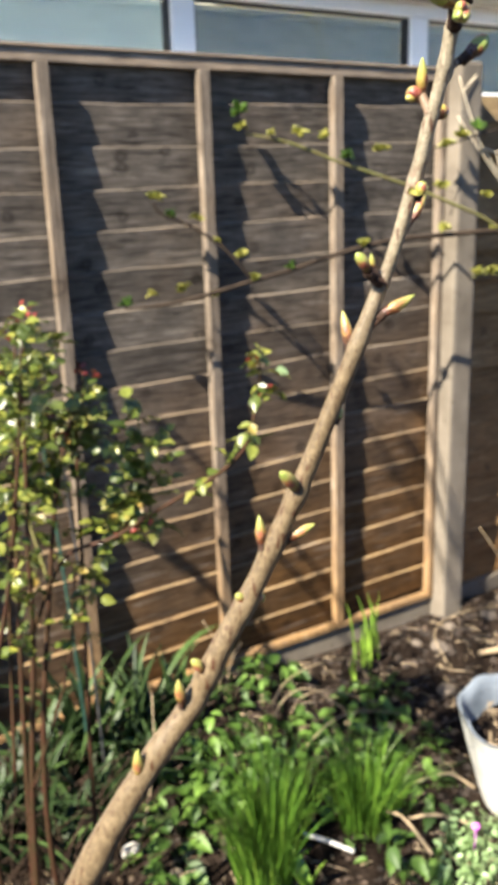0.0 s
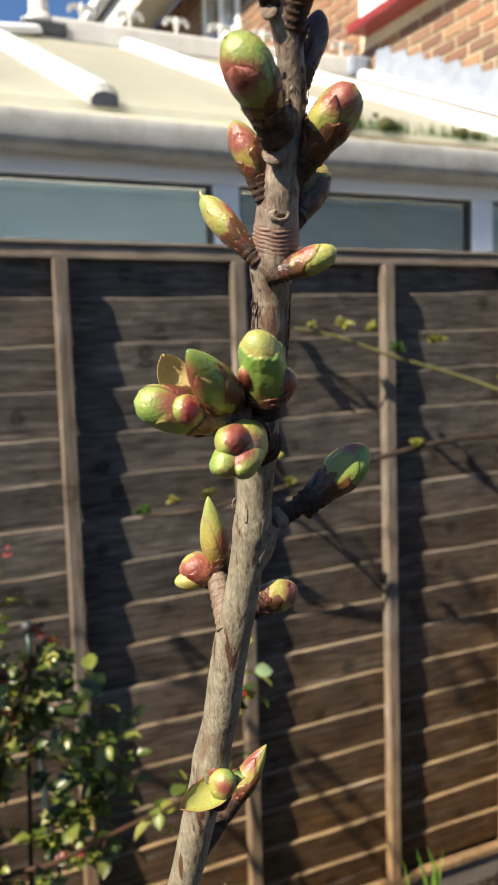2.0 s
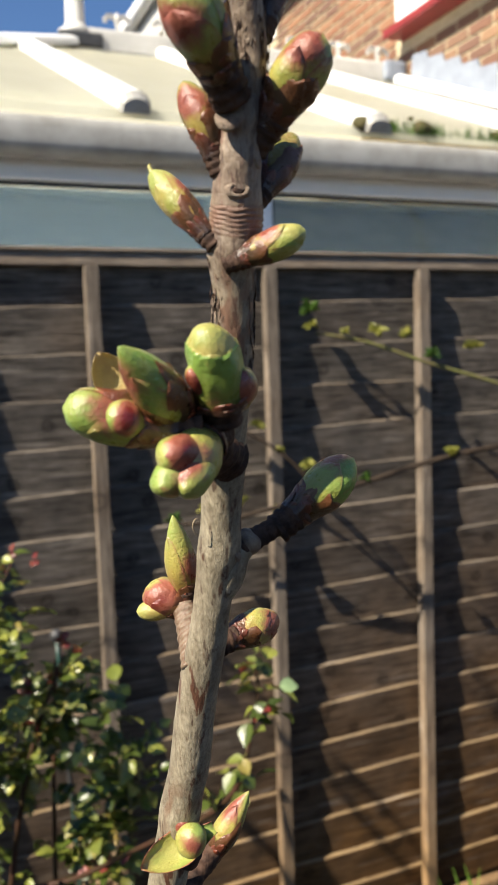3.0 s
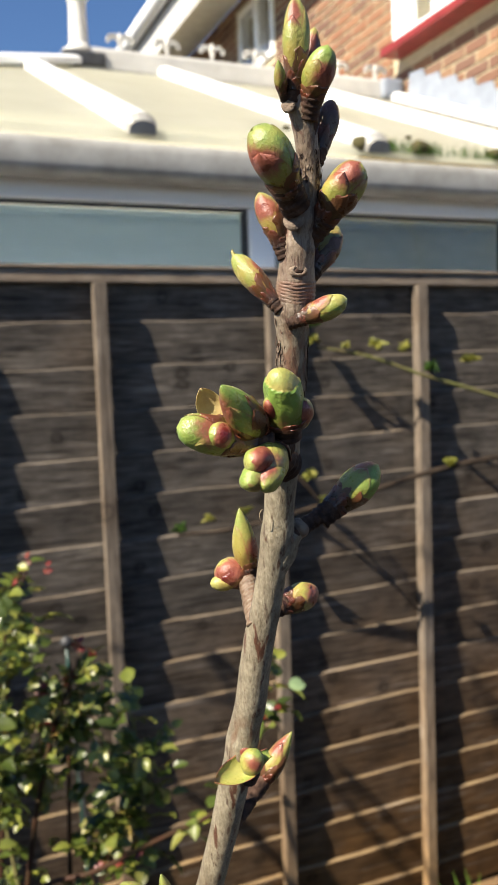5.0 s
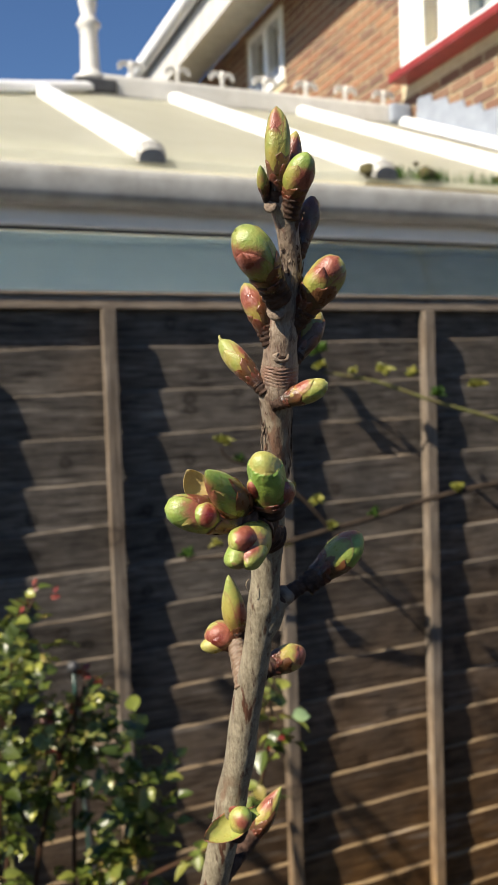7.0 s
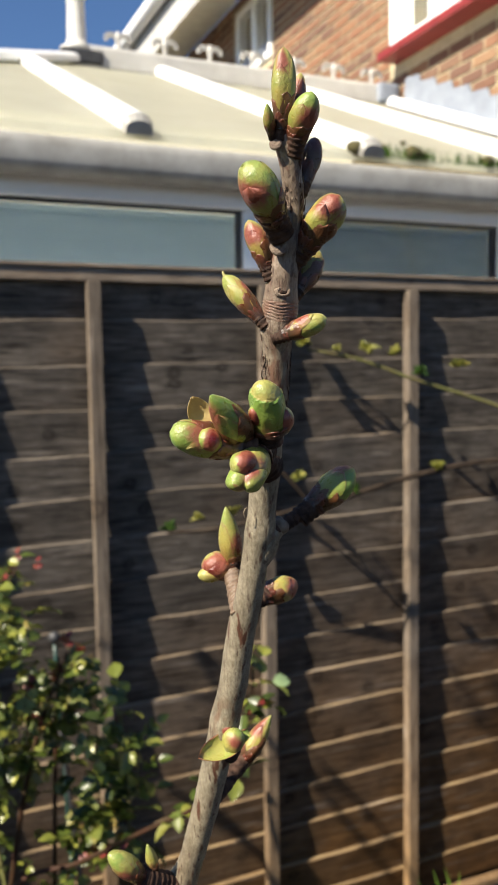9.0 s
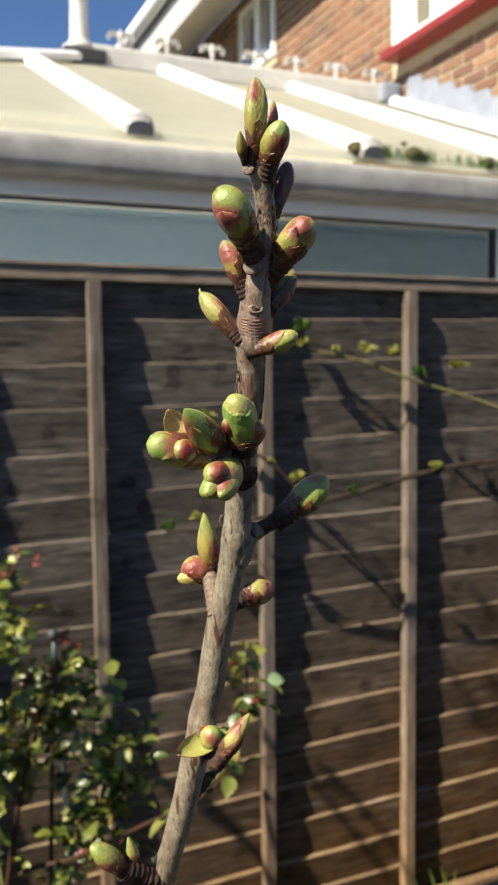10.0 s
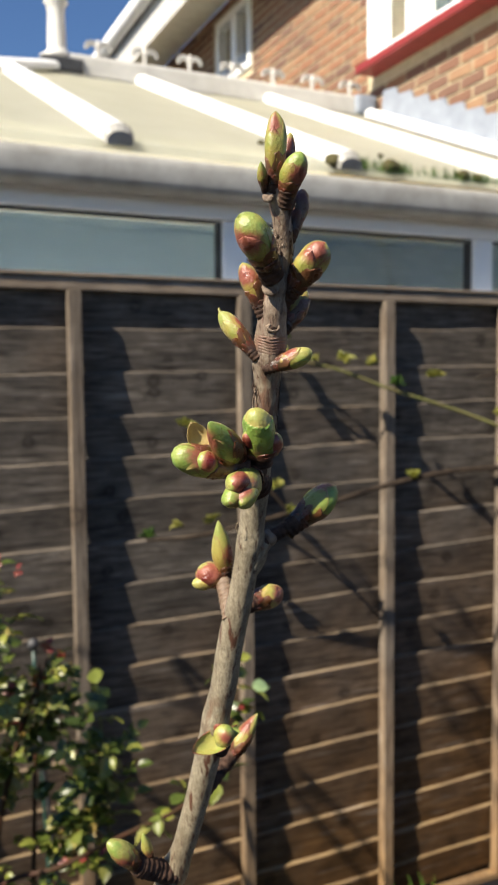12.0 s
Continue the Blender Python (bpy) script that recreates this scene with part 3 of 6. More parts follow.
# ---- unseen plain walls added to close the garden behind the camera and block skylight ----
for nm, d in (("wall_south", (-7.0, 8.0, -6.3, -6.0, -0.1, 1.8)), ("wall_east", (6.5, 6.8, -6.0, 2.3, -0.1, 1.8))):
    tagged(boxed(nm, d, RENDERED, None, 0.0), "plain brown rendered wall, added out of view to block skylight", "wall", kind="structure")

# ---- plant materials ----
def bark():
    m, n, l, b = material("cherry_bark", 0.45, spec=0.45)
    v = coords(n, l)
    big = noisy(n, l, v, 170, 6, 0.65, 0.32, 0.68)
    st = n.new("ShaderNodeMapping")
    st.inputs["Scale"].default_value = (1, 1, 0.07)
    l.new(v, st.inputs[0])
    streak = noisy(n, l, st.outputs[0], 1100, 6, 0.6, 0.46, 0.74)
    col = mix(n, l, big, (0.145, 0.123, 0.086), (0.285, 0.255, 0.186))
    f = n.new("ShaderNodeMath")
    f.operation = "MULTIPLY"
    f.inputs[1].default_value = 0.5
    l.new(streak, f.inputs[0])
    col = mix(n, l, f.outputs[0], col, (0.085, 0.06, 0.042))
    # red-brown skin where the grey film has peeled
    st2 = n.new("ShaderNodeMapping")
    st2.inputs["Scale"].default_value = (1, 1, 0.2)
    l.new(v, st2.inputs[0])
    peel = noisy(n, l, st2.outputs[0], 300, 5, 0.62, 0.585, 0.62)
    col = mix(n, l, peel, col, (0.085, 0.04, 0.025))
    vor = n.new("ShaderNodeTexVoronoi")
    vor.inputs["Scale"].default_value = 420
    st3 = n.new("ShaderNodeMapping")
    st3.inputs["Scale"].default_value = (1, 1, 0.45)
    l.new(v, st3.inputs[0])
    l.new(st3.outputs[0], vor.inputs["Vector"])
    dot = ramp(n, l, vor.outputs["Distance"], (0.08, (1, 1, 1)), (0.2, (0, 0, 0)))
    some = noisy(n, l, v, 160, 2, 0.5, 0.47, 0.54)
    lent = mix(n, l, 1.0, dot, some, "MULTIPLY")
    col = mix(n, l, lent, col, (0.07, 0.034, 0.02))
    speck = noisy(n, l, st3.outputs[0], 1500, 5, 0.7, 0.30, 0.62, (0.60, 0.56, 0.51), (1.20, 1.17, 1.13))
    col = mix(n, l, 1.0, col, speck, "MULTIPLY")
    st4 = n.new("ShaderNodeMapping")
    st4.inputs["Scale"].default_value = (1, 1, 0.16)
    l.new(v, st4.inputs[0])
    crack = noisy(n, l, st4.outputs[0], 620, 4, 0.6, 0.60, 0.645)
    fc = n.new("ShaderNodeMath")
    fc.operation = "MULTIPLY"
    fc.inputs[1].default_value = 0.8
    l.new(crack, fc.inputs[0])
    col = mix(n, l, fc.outputs[0], col, (0.055, 0.030, 0.020))
    a = attribute(n, "scar")
    col = mix(n, l, a.outputs["Fac"], col, (0.13, 0.06, 0.033))
    aged = attribute(n, "aged")
    col = mix(n, l, aged.outputs["Fac"], col, mix(n, l, 1.0, col, (0.64, 0.55, 0.45), "MULTIPLY"))
    a2 = attribute(n, "young")
    f2 = n.new("ShaderNodeMath")
    f2.operation = "MULTIPLY"
    f2.inputs[1].default_value = 0.45
    l.new(a2.outputs["Fac"], f2.inputs[0])
    col = mix(n, l, f2.outputs[0], col, (0.215, 0.140, 0.105))
    flake = noisy(n, l, st2.outputs[0], 520, 6, 0.7, 0.53, 0.60)
    f3 = n.new("ShaderNodeMath")
    f3.operation = "MULTIPLY"
    l.new(flake, f3.inputs[0])
    l.new(f2.outputs[0], f3.inputs[1])
    f4 = n.new("ShaderNodeMath")
    f4.operation, f4.use_clamp = "MULTIPLY", True
    f4.inputs[1].default_value = 1.8
    l.new(f3.outputs[0], f4.inputs[0])
    col = mix(n, l, f4.outputs[0], col, (0.060, 0.034, 0.024))
    l.new(col, b.inputs["Base Color"])
    h = mix(n, l, 0.5, mix(n, l, 0.35, streak, big), speck)
    bump(n, l, b, h, 0.5, 0.0006)
    return m


def spur_bark():
    m, n, l, b = material("spur_bark", 0.7, spec=0.15)
    v = coords(n, l)
    big = noisy(n, l, v, 300, 5, 0.6, 0.35, 0.65)
    col = mix(n, l, big, (0.022, 0.013, 0.010), (0.085, 0.048, 0.032))
    l.new(col, b.inputs["Base Color"])
    bump(n, l, b, noisy(n, l, v, 700, 4, 0.6, 0.3, 0.7), 0.5, 0.0005)
    return m


def bud_skin():
    """Yellow-green scales with ragged red flushes; the outer scales dark brown."""
    m, n, l, b = material("bud_skin", 0.3, spec=0.6)
    s, t = attribute(n, "along").outputs["Fac"], attribute(n, "tone").outputs["Fac"]
    flush = attribute(n, "flush").outputs["Fac"]
    v, rnd = shifted(n, l, coords(n, l))
    mid = noisy(n, l, v, 420, 5, 0.6, 0.25, 0.75)
    fine = noisy(n, l, v, 1500, 4, 0.65, 0.3, 0.7)
    wide = noisy(n, l, v, 210, 3, 0.5, 0.45, 0.66)
    pale = ramp(n, l, s, (0.0, (0.16, 0.075, 0.025)), (0.25, (0.26, 0.16, 0.04)), (0.5, (0.36, 0.29, 0.07)), (0.8, (0.38, 0.33, 0.095)), (1.0, (0.34, 0.33, 0.09)))
    leafy = ramp(n, l, s, (0.0, (0.12, 0.11, 0.025)), (0.3, (0.18, 0.24, 0.042)), (0.7, (0.17, 0.285, 0.05)), (1.0, (0.15, 0.27, 0.045)))
    hue = n.new("ShaderNodeMath")
    hue.operation, hue.use_clamp = "MULTIPLY_ADD", True
    l.new(wide, hue.inputs[0])
    hue.inputs[1].default_value = 0.55
    shade = n.new("ShaderNodeMath")
    shade.operation = "SUBTRACT"
    shade.inputs[1].default_value = 0.2
    l.new(attribute(n, "leaf").outputs["Fac"], shade.inputs[0])
    l.new(shade.outputs[0], hue.inputs[2])
    green = mix(n, l, hue.outputs[0], pale, leafy)
    brown = ramp(n, l, s, (0.0, (0.012, 0.006, 0.005)), (0.5, (0.034, 0.010, 0.006)), (0.8, (0.090, 0.021, 0.010)), (1.0, (0.145, 0.036, 0.016)))
    edge = n.new("ShaderNodeMath")
    edge.operation = "MULTIPLY_ADD"
    l.new(mid, edge.inputs[0])
    edge.inputs[1].default_value = 0.45
    l.new(flush, edge.inputs[2])
    cut = ramp(n, l, edge.outputs[0], (0.36, (0, 0, 0)), (0.54, (0.5, 0.5, 0.5)), (0.78, (1, 1, 1)))
    rose = mix(n, l, mid, (0.15, 0.028, 0.020), (0.34, 0.115, 0.07))
    half = n.new("ShaderNodeMath")
    half.operation = "MULTIPLY"
    half.inputs[1].default_value = 0.5
    l.new(edge.outputs[0], half.inputs[0])
    deep_red = ramp(n, l, half.outputs[0], (0.62, (0, 0, 0)), (0.86, (1, 1, 1)))
    rose = mix(n, l, deep_red, rose, (0.115, 0.008, 0.009))
    skin = mix(n, l, cut, green, rose)
    col = mix(n, l, t, brown, skin)
    f = n.new("ShaderNodeMath")
    f.operation = "MULTIPLY"
    f.inputs[1].default_value = 0.2
    l.new(fine, f.inputs[0])
    col = mix(n, l, f.outputs[0], col, (0.09, 0.05, 0.02))
    l.new(col, b.inputs["Base Color"])
    rr = ramp(n, l, mid, (0.2, (0.24, 0.24, 0.24)), (0.8, (0.44, 0.44, 0.44)))
    l.new(rr, b.inputs["Roughness"])
    bump(n, l, b, mix(n, l, 0.4, mid, fine), 0.40, 0.0006)
    return m


def foliage(name, a, b2, back, rough=0.38, trans=0.25):
    m, n, l, b = material(name, rough, spec=0.5)
    v, rnd = shifted(n, l, coords(n, l))
    isl = n.new("ShaderNodeNewGeometry").outputs["Random Per Island"]
    ad = n.new("ShaderNodeMath")
    ad.operation = "ADD"
    l.new(rnd, ad.inputs[0])
    l.new(isl, ad.inputs[1])
    fr = n.new("ShaderNodeMath")
    fr.operation = "FRACT"
    l.new(ad.outputs[0], fr.inputs[0])
    tone = ramp(n, l, fr.outputs[0], (0.0, a), (0.7, b2), (1.0, back))
    nz = noisy(n, l, v, 60, 4, 0.6, 0.3, 0.75)
    f = n.new("ShaderNodeMath")
    f.operation = "MULTIPLY"
    f.inputs[1].default_value = 0.4
    l.new(nz, f.inputs[0])
    col = mix(n, l, f.outputs[0], tone, a)
    l.new(col, b.inputs["Base Color"])
    bump(n, l, b, noisy(n, l, v, 260, 3, 0.6, 0.3, 0.7), 0.25, 0.0008)
    tr = n.new("ShaderNodeBsdfTranslucent")
    l.new(col, tr.inputs[0])
    ms = n.new("ShaderNodeMixShader")
    ms.inputs[0].default_value = trans
    l.new(b.outputs[0], ms.inputs[1])
    l.new(tr.outputs[0], ms.inputs[2])
    l.new(ms.outputs[0], n["Material Output"].inputs[0])
    return m


BARK, SPUR, BUD = bark(), spur_bark(), bud_skin()
SCAR = plain("leaf_scar_bark", (0.24, 0.18, 0.125), (0.085, 0.05, 0.033), 420, 0.65, 0.5, 0.0005)
PALE_SCALE = plain("pale_bud_scale", (0.36, 0.34, 0.105), (0.29, 0.25, 0.075), 160, 0.4, 0.3, 0.0004)
let_through(PALE_SCALE, 0.15)
TAN_SCALE = plain("tan_bud_scale", (0.58, 0.46, 0.20), (0.46, 0.31, 0.12), 260, 0.45, 0.3, 0.0004)
let_through(TAN_SCALE, 0.25)
LEAF_ROSE = foliage("rose_leaf", (0.026, 0.042, 0.008), (0.095, 0.125, 0.020), (0.34, 0.34, 0.06), 0.3, 0.22)
LEAF_RED = foliage("young_red_leaf", (0.13, 0.02, 0.018), (0.20, 0.035, 0.025), (0.27, 0.10, 0.04), 0.35)
LEAF_YELLOW = foliage("young_yellow_leaf", (0.09, 0.12, 0.024), (0.18, 0.19, 0.035), (0.30, 0.19, 0.05), 0.4, 0.2)
LEAF_CLIMB = foliage("young_climber_leaf", (0.18, 0.19, 0.035), (0.29, 0.28, 0.055), (0.38, 0.35, 0.09), 0.5, 0.35)
LEAF_WEED = foliage("weed_leaf", (0.028, 0.064, 0.010), (0.07, 0.14, 0.018), (0.15, 0.26, 0.045), 0.55)
GRASS = foliage("grass_blade", (0.035, 0.085, 0.010), (0.085, 0.185, 0.018), (0.18, 0.30, 0.04), 0.4)
STRAP = foliage("strap_leaf", (0.014, 0.030, 0.008), (0.030, 0.060, 0.014), (0.08, 0.14, 0.035), 0.55)
SHOOT = foliage("bulb_shoot", (0.14, 0.25, 0.03), (0.22, 0.36, 0.05), (0.26, 0.38, 0.06), 0.4)
GREY_LEAF = foliage("grey_green_leaf", (0.19, 0.29, 0.12), (0.24, 0.35, 0.15), (0.28, 0.38, 0.19), 0.35)
CANE = plain("rose_cane", (0.05, 0.022, 0.014), (0.03, 0.024, 0.011), 40, 0.5)
DEADWOOD = plain("dead_stem", (0.016, 0.010, 0.007), (0.042, 0.027, 0.017), 40, 0.8)
GREENCANE = plain("green_cane", (0.13, 0.135, 0.045), (0.12, 0.095, 0.045), 25, 0.5)
BROWNCANE = plain("brown_cane", (0.022, 0.016, 0.012), (0.045, 0.032, 0.022), 35, 0.6)
for mm in (CANE, DEADWOOD, BROWNCANE, GREENCANE):
    mm.node_tree.nodes["Principled BSDF"].inputs["Specular IOR Level"].default_value = 0.12
STAKE = plain("coated_stake", (0.02, 0.055, 0.04), (0.012, 0.03, 0.024), 50, 0.35)
STRAW = plain("dry_straw", (0.32, 0.245, 0.15), (0.18, 0.13, 0.08), 30, 0.7)
STRING = plain("natural_twine", (0.62, 0.54, 0.40), (0.48, 0.40, 0.28), 200, 0.8, 0.6)
ORANGE = plain("orange_tie", (0.65, 0.12, 0.03), (0.5, 0.08, 0.02), 60, 0.5)
STONE = plain("pale_stone", (0.13, 0.105, 0.082), (0.065, 0.052, 0.04), 25, 0.85, 0.5)
TUB_OUT = plain("white_tub_plastic", (0.52, 0.52, 0.49), (0.30, 0.30, 0.285), 9, 0.5, 0.3, 0.003)
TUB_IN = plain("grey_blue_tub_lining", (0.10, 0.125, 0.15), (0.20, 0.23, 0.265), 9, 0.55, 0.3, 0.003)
PETAL = plain("purple_petal", (0.45, 0.10, 0.50), (0.6, 0.2, 0.6), 40, 0.6)
WHITEPAINT = plain("chalky_white", (0.75, 0.73, 0.68), (0.5, 0.47, 0.42), 30, 0.8)
SOILBIT = plain("soil_crumb", (0.010, 0.007, 0.0055), (0.045, 0.032, 0.023), 30, 0.95)


# ---- cherry branch ----
def stem_rows():
    low = [(0.10, 0.95, -0.02, 0.022), (0.13, 0.93, 0.25, 0.0195), (0.19, 0.87, 0.60, 0.017), (0.272, 0.80, 0.92, 0.0145), (0.364, 0.7335, 1.1489, 0.0120), (0.3915, 0.7141, 1.2131, 0.0107), (0.4220, 0.6977, 1.2678, 0.0097), (0.4460, 0.6867, 1.3043, 0.0089), (0.4650, 0.6717, 1.3544, 0.0083), (0.4835, 0.6593, 1.3956, 0.0077), (0.5000, 0.6446, 1.4446, 0.0071), (0.5135, 0.632, 1.487, 0.0064), (0.5262, 0.617, 1.536, 0.0060), (0.5360, 0.6049, 1.575, 0.0056)]
    high = [(0.5472, 0.5934, 1.6170, 0.0046), (0.5497, 0.5910, 1.6250, 0.0040), (0.5522, 0.5873, 1.6380, 0.0041), (0.5546, 0.5827, 1.6540, 0.0043), (0.5562, 0.5787, 1.6680, 0.0044), (0.5579, 0.5745, 1.6830, 0.0043), (0.5589, 0.5725, 1.6900, 0.0044), (0.5595, 0.5690, 1.7030, 0.0043), (0.5604, 0.5656, 1.7145, 0.0042), (0.5614, 0.5628, 1.7240, 0.0040), (0.5620, 0.5598, 1.7345, 0.0039)]
    top = [(0.5624, 0.5577, 1.7420, 0.0040), (0.5622, 0.5553, 1.7505, 0.0040), (0.5622, 0.5526, 1.7600, 0.0039), (0.5625, 0.5498, 1.7695, 0.0036), (0.5624, 0.5471, 1.7790, 0.0036), (0.5617, 0.5443, 1.7890, 0.0037), (0.5611, 0.5424, 1.7958, 0.0043), (0.5613, 0.5407, 1.8020, 0.0047), (0.5610, 0.5390, 1.8080, 0.0041), (0.5612, 0.5370, 1.8150, 0.0034), (0.5621, 0.5338, 1.8260, 0.0027), (0.5608, 0.5317, 1.8330, 0.0026), (0.5596, 0.5306, 1.8375, 0.0028), (0.5583, 0.5297, 1.8412, 0.0029), (0.5572, 0.5291, 1.8440, 0.0022)]
    return low, high + top


def bump_at(z, c, w):
    return math.exp(-((z - c) / w) ** 2)


def build_branch():
    low, high = stem_rows()
    path = smooth_path(low + high[:1], 160)[:-1] + smooth_path(high, 520)
    for q in path:
        z = q[2]
        for c, w, k in ((1.8120, 0.0025, 0.0003), (1.8175, 0.002, 0.0004), (1.7968, 0.0022, 0.0003), (1.7395, 0.004, 0.0004), (1.758, 0.004, 0.0004), (1.6772, 0.004, 0.0004), (1.618, 0.005, 0.0006), (1.580, 0.008, 0.0008), (1.473, 0.008, 0.0012), (1.432, 0.01, 0.0012), (1.386, 0.008, 0.001), (1.328, 0.01, 0.0014), (1.302, 0.008, 0.001), (1.264, 0.008, 0.001), (1.165, 0.01, 0.0012)):
            q[3] += k * bump_at(z, c, w)
    rows = tube_rows(path, 44, None, 0.04, 2.0, 0.018)
    rng = random.Random(77)
    warts = [(rng.uniform(1.2, 1.84), rng.uniform(0, 6.283), rng.uniform(0.0005, 0.0009), rng.uniform(0.015, 0.045)) for _ in range(150)]
    for i, q in enumerate(path):
        c, z = Vector(q[:3]), q[2]
        near = [w for w in warts if abs(w[0] - z) < w[2] * 2.2]
        for j in range(44):
            a = 2 * math.pi * j / 44
            ca, sa = math.cos(a), math.sin(a)
            crack = noise.noise(Vector((4 * ca, 4 * sa, z * 60)))
            f = 1 - 0.012 * max(0.0, 0.22 - abs(crack)) / 0.22
            for wz, wa, wr, wh in near:
                da = (a - wa + math.pi) % (2 * math.pi) - math.pi
                f += wh * math.exp(-((z - wz) / wr) ** 2 - (da * q[3] / (wr * 0.8)) ** 2)
            if 1.7990 < z < 1.8042:
                f += 0.055 * math.sin((z + 0.0009 * noise.noise(Vector((1.6 * ca, 1.6 * sa, z * 60)))) * 2 * math.pi / 0.00085) * (0.75 + noise.noise(Vector((3 * ca, 3 * sa, z * 500))))
            rows[i][j] = c + (rows[i][j] - c) * f
    scar, young, aged = [], [], []
    for q in path:
        s = 1.0 if 1.7990 < q[2] < 1.8042 else 0.0
        bare = bump_at(q[2], 1.784, 0.012) + 0.6 * bump_at(q[2], 1.681, 0.006)
        y = min(max((q[2] - 1.772) / 0.03, 0), 1)
        for j in range(44):
            a = 2 * math.pi * j / 44
            k = noise.noise(Vector((2.2 * math.cos(a), 2.2 * math.sin(a), q[2] * 260))) * 5
            scar.append(max(s * (0.75 + 0.25 * min(max(k, -1), 1)), min(max(k + 0.1, 0), 0.9) * min(bare, 1)))
        young += [y] * 44
        aged += [min(max((1.66 - q[2]) / 0.10, 0), 1)] * 44
    return grid_mesh("stem", rows, BARK, branch, True, attrs={"scar": scar, "young": young, "aged": aged})


branch = empty("cherry_branch", "bare grey-brown cherry branch with swelling green and red buds", "branch")
build_branch()


def bud_profile(s, neck, peak, blunt, q):
    """Half width along a bud: a narrow neck, widest at peak, closing at 1."""
    s = min(max(s, 0.0), 1.0)
    if s < peak:
        u = s / peak
        return neck + (1 - neck) * u * u * (3 - 2 * u)
    return max(1 - ((s - peak) / (1 - peak)) ** blunt, 0.0) ** q


def bud_frame(base, tip):
    b, t = Vector(base), Vector(tip)
    ax = t - b
    L = ax.length
    ax.normalize()
    sd = ax.cross(Vector((-0.35, -0.85, 0.15))).normalized()
    return b, ax, sd, ax.cross(sd), L


def bud(base, tip, r, shape="fat", brown=0.42, red=0.7, red_at=0.62, red_side=-2.3, leaf=0.3, seed=0, parent=None, tone=1.0, cap=True, red_w=1.0, side=1.5, hood=0.0):
    """One bud: a core and overlapping scales. brown: how far up the chestnut outer scales reach; red: strength of the flush, centred at
    red_at along the bud and red_side round it (-1.57 faces the open garden, -3.14 the sun); leaf: yellow 0 to green 1."""
    rng = random.Random(seed * 7 + 1)
    b, ax, sd, up, L = bud_frame(base, tip)
    r *= 0.93
    form = {"fat": (0.62, 0.54, 2.2, 0.62), "slim": (0.62, 0.40, 1.7, 0.80), "round": (0.62, 0.55, 2.6, 0.52), "ball": (0.6, 0.5, 2.0, 0.5), "blunt": (0.74, 0.5, 3.6, 0.5), "barrel": (0.94, 0.34, 2.5, 0.5)}[shape]
    bend = sd * rng.uniform(-0.08, 0.08) + up * rng.uniform(-0.08, 0.08)

    def at(s, a, k):
        o = sd * math.cos(a) + up * math.sin(a)
        f = bud_profile(s, *form) * r * k
        f *= 1 + 0.04 * math.sin(2 * a + seed) * s + 0.03 * math.sin(3 * a + 2 * seed) * s
        f *= 1 + 0.08 * noise.noise(o * 1.2 + Vector((seed * 1.7, s * 2.0, 0)))
        f *= 1 + 0.035 * noise.noise(o * 3.2 + Vector((seed * 2.3, s * 3.0, 9)))
        if hood:
            edge = hood + 0.04 * noise.noise(Vector((a * 2.2, seed, 4)))
            edge += 0.012 * math.sin(23 * a) + 0.06 * math.cos(a - 2.6)
            f *= 1 + 0.05 * math.sin(5 * a + 2 * noise.noise(Vector((a, seed, s * 3)))) * max(0.0, 1 - abs(s - edge + 0.22) / 0.24)
            f *= 0.96 if s > edge else 1.0 + 0.035 * max(0.0, 1 - (edge - s) / 0.07)
        return b + ax * (L * s) + bend * (L * s * s) + o * f

    def blush(s, a):
        da = (a - red_side + math.pi) % (2 * math.pi) - math.pi
        return red * math.exp(-((s - red_at) / (0.20 * red_w)) ** 2 - (da / (1.05 * red_w)) ** 2)

    segs, rings = (72, 60) if hood else (26, 20)
    rows, along, tones, flush = [], [], [], []
    for i in range(rings + 1):
        s = i / rings
        rows.append([at(s, 2 * math.pi * j / segs, 0.95) for j in range(segs)])
        along += [s] * segs
        tones += [tone] * segs
        flush += [blush(s, 2 * math.pi * j / segs) for j in range(segs)]
    n = segs * (rings + 1)
    body = grid_mesh("bud", rows, BUD, parent or branch, True, attrs={"along": along, "tone": tones, "flush": flush, "leaf": [leaf * (0.08 if hood and i // segs > (hood + 0.06 * math.cos(2 * math.pi * (i % segs) / segs - 2.6)) * rings else 1.0) for i in range(n)]})
    neck = []
    for i in range(13):
        u = i / 12
        q = b - ax * (r * 0.9) + ax * (r * 0.9 + 0.14 * L) * u
        neck.append((*q, r * (0.64 + 0.05 * math.sin(u * 22) + 0.08 * u)))
    grid_mesh("bud_neck", tube_rows(neck, 16, None, 0.16, seed * 1.3), SPUR, body, True)
    # start and end along the bud, tone, swelling, middle angle, half width, lift of the tip
    plan = []
    for k in range(15):
        plan.append((0.0, brown * rng.uniform(0.22, 0.78), 0.0, 1.07 + 0.014 * (k % 5), -1.57 + k * 0.82 + rng.uniform(-0.25, 0.25), rng.uniform(0.32, 0.62), rng.uniform(0.02, 0.07)))
    if cap:
        for k, f in enumerate((1.12, 0.96, 1.08, 0.9)):
            plan.append((0.0, min(brown * f * rng.uniform(0.94, 1.06), 0.9), 0.06, 1.04 + 0.010 * k, -1.15 + 1.57 * k + rng.uniform(-0.25, 0.25), rng.uniform(1.0, 1.2), 0.015))
        plan.append((0.0, min(brown * side, 0.86), 0.06, 1.035, -0.45 + rng.uniform(-0.2, 0.2), 0.85, 0.012))
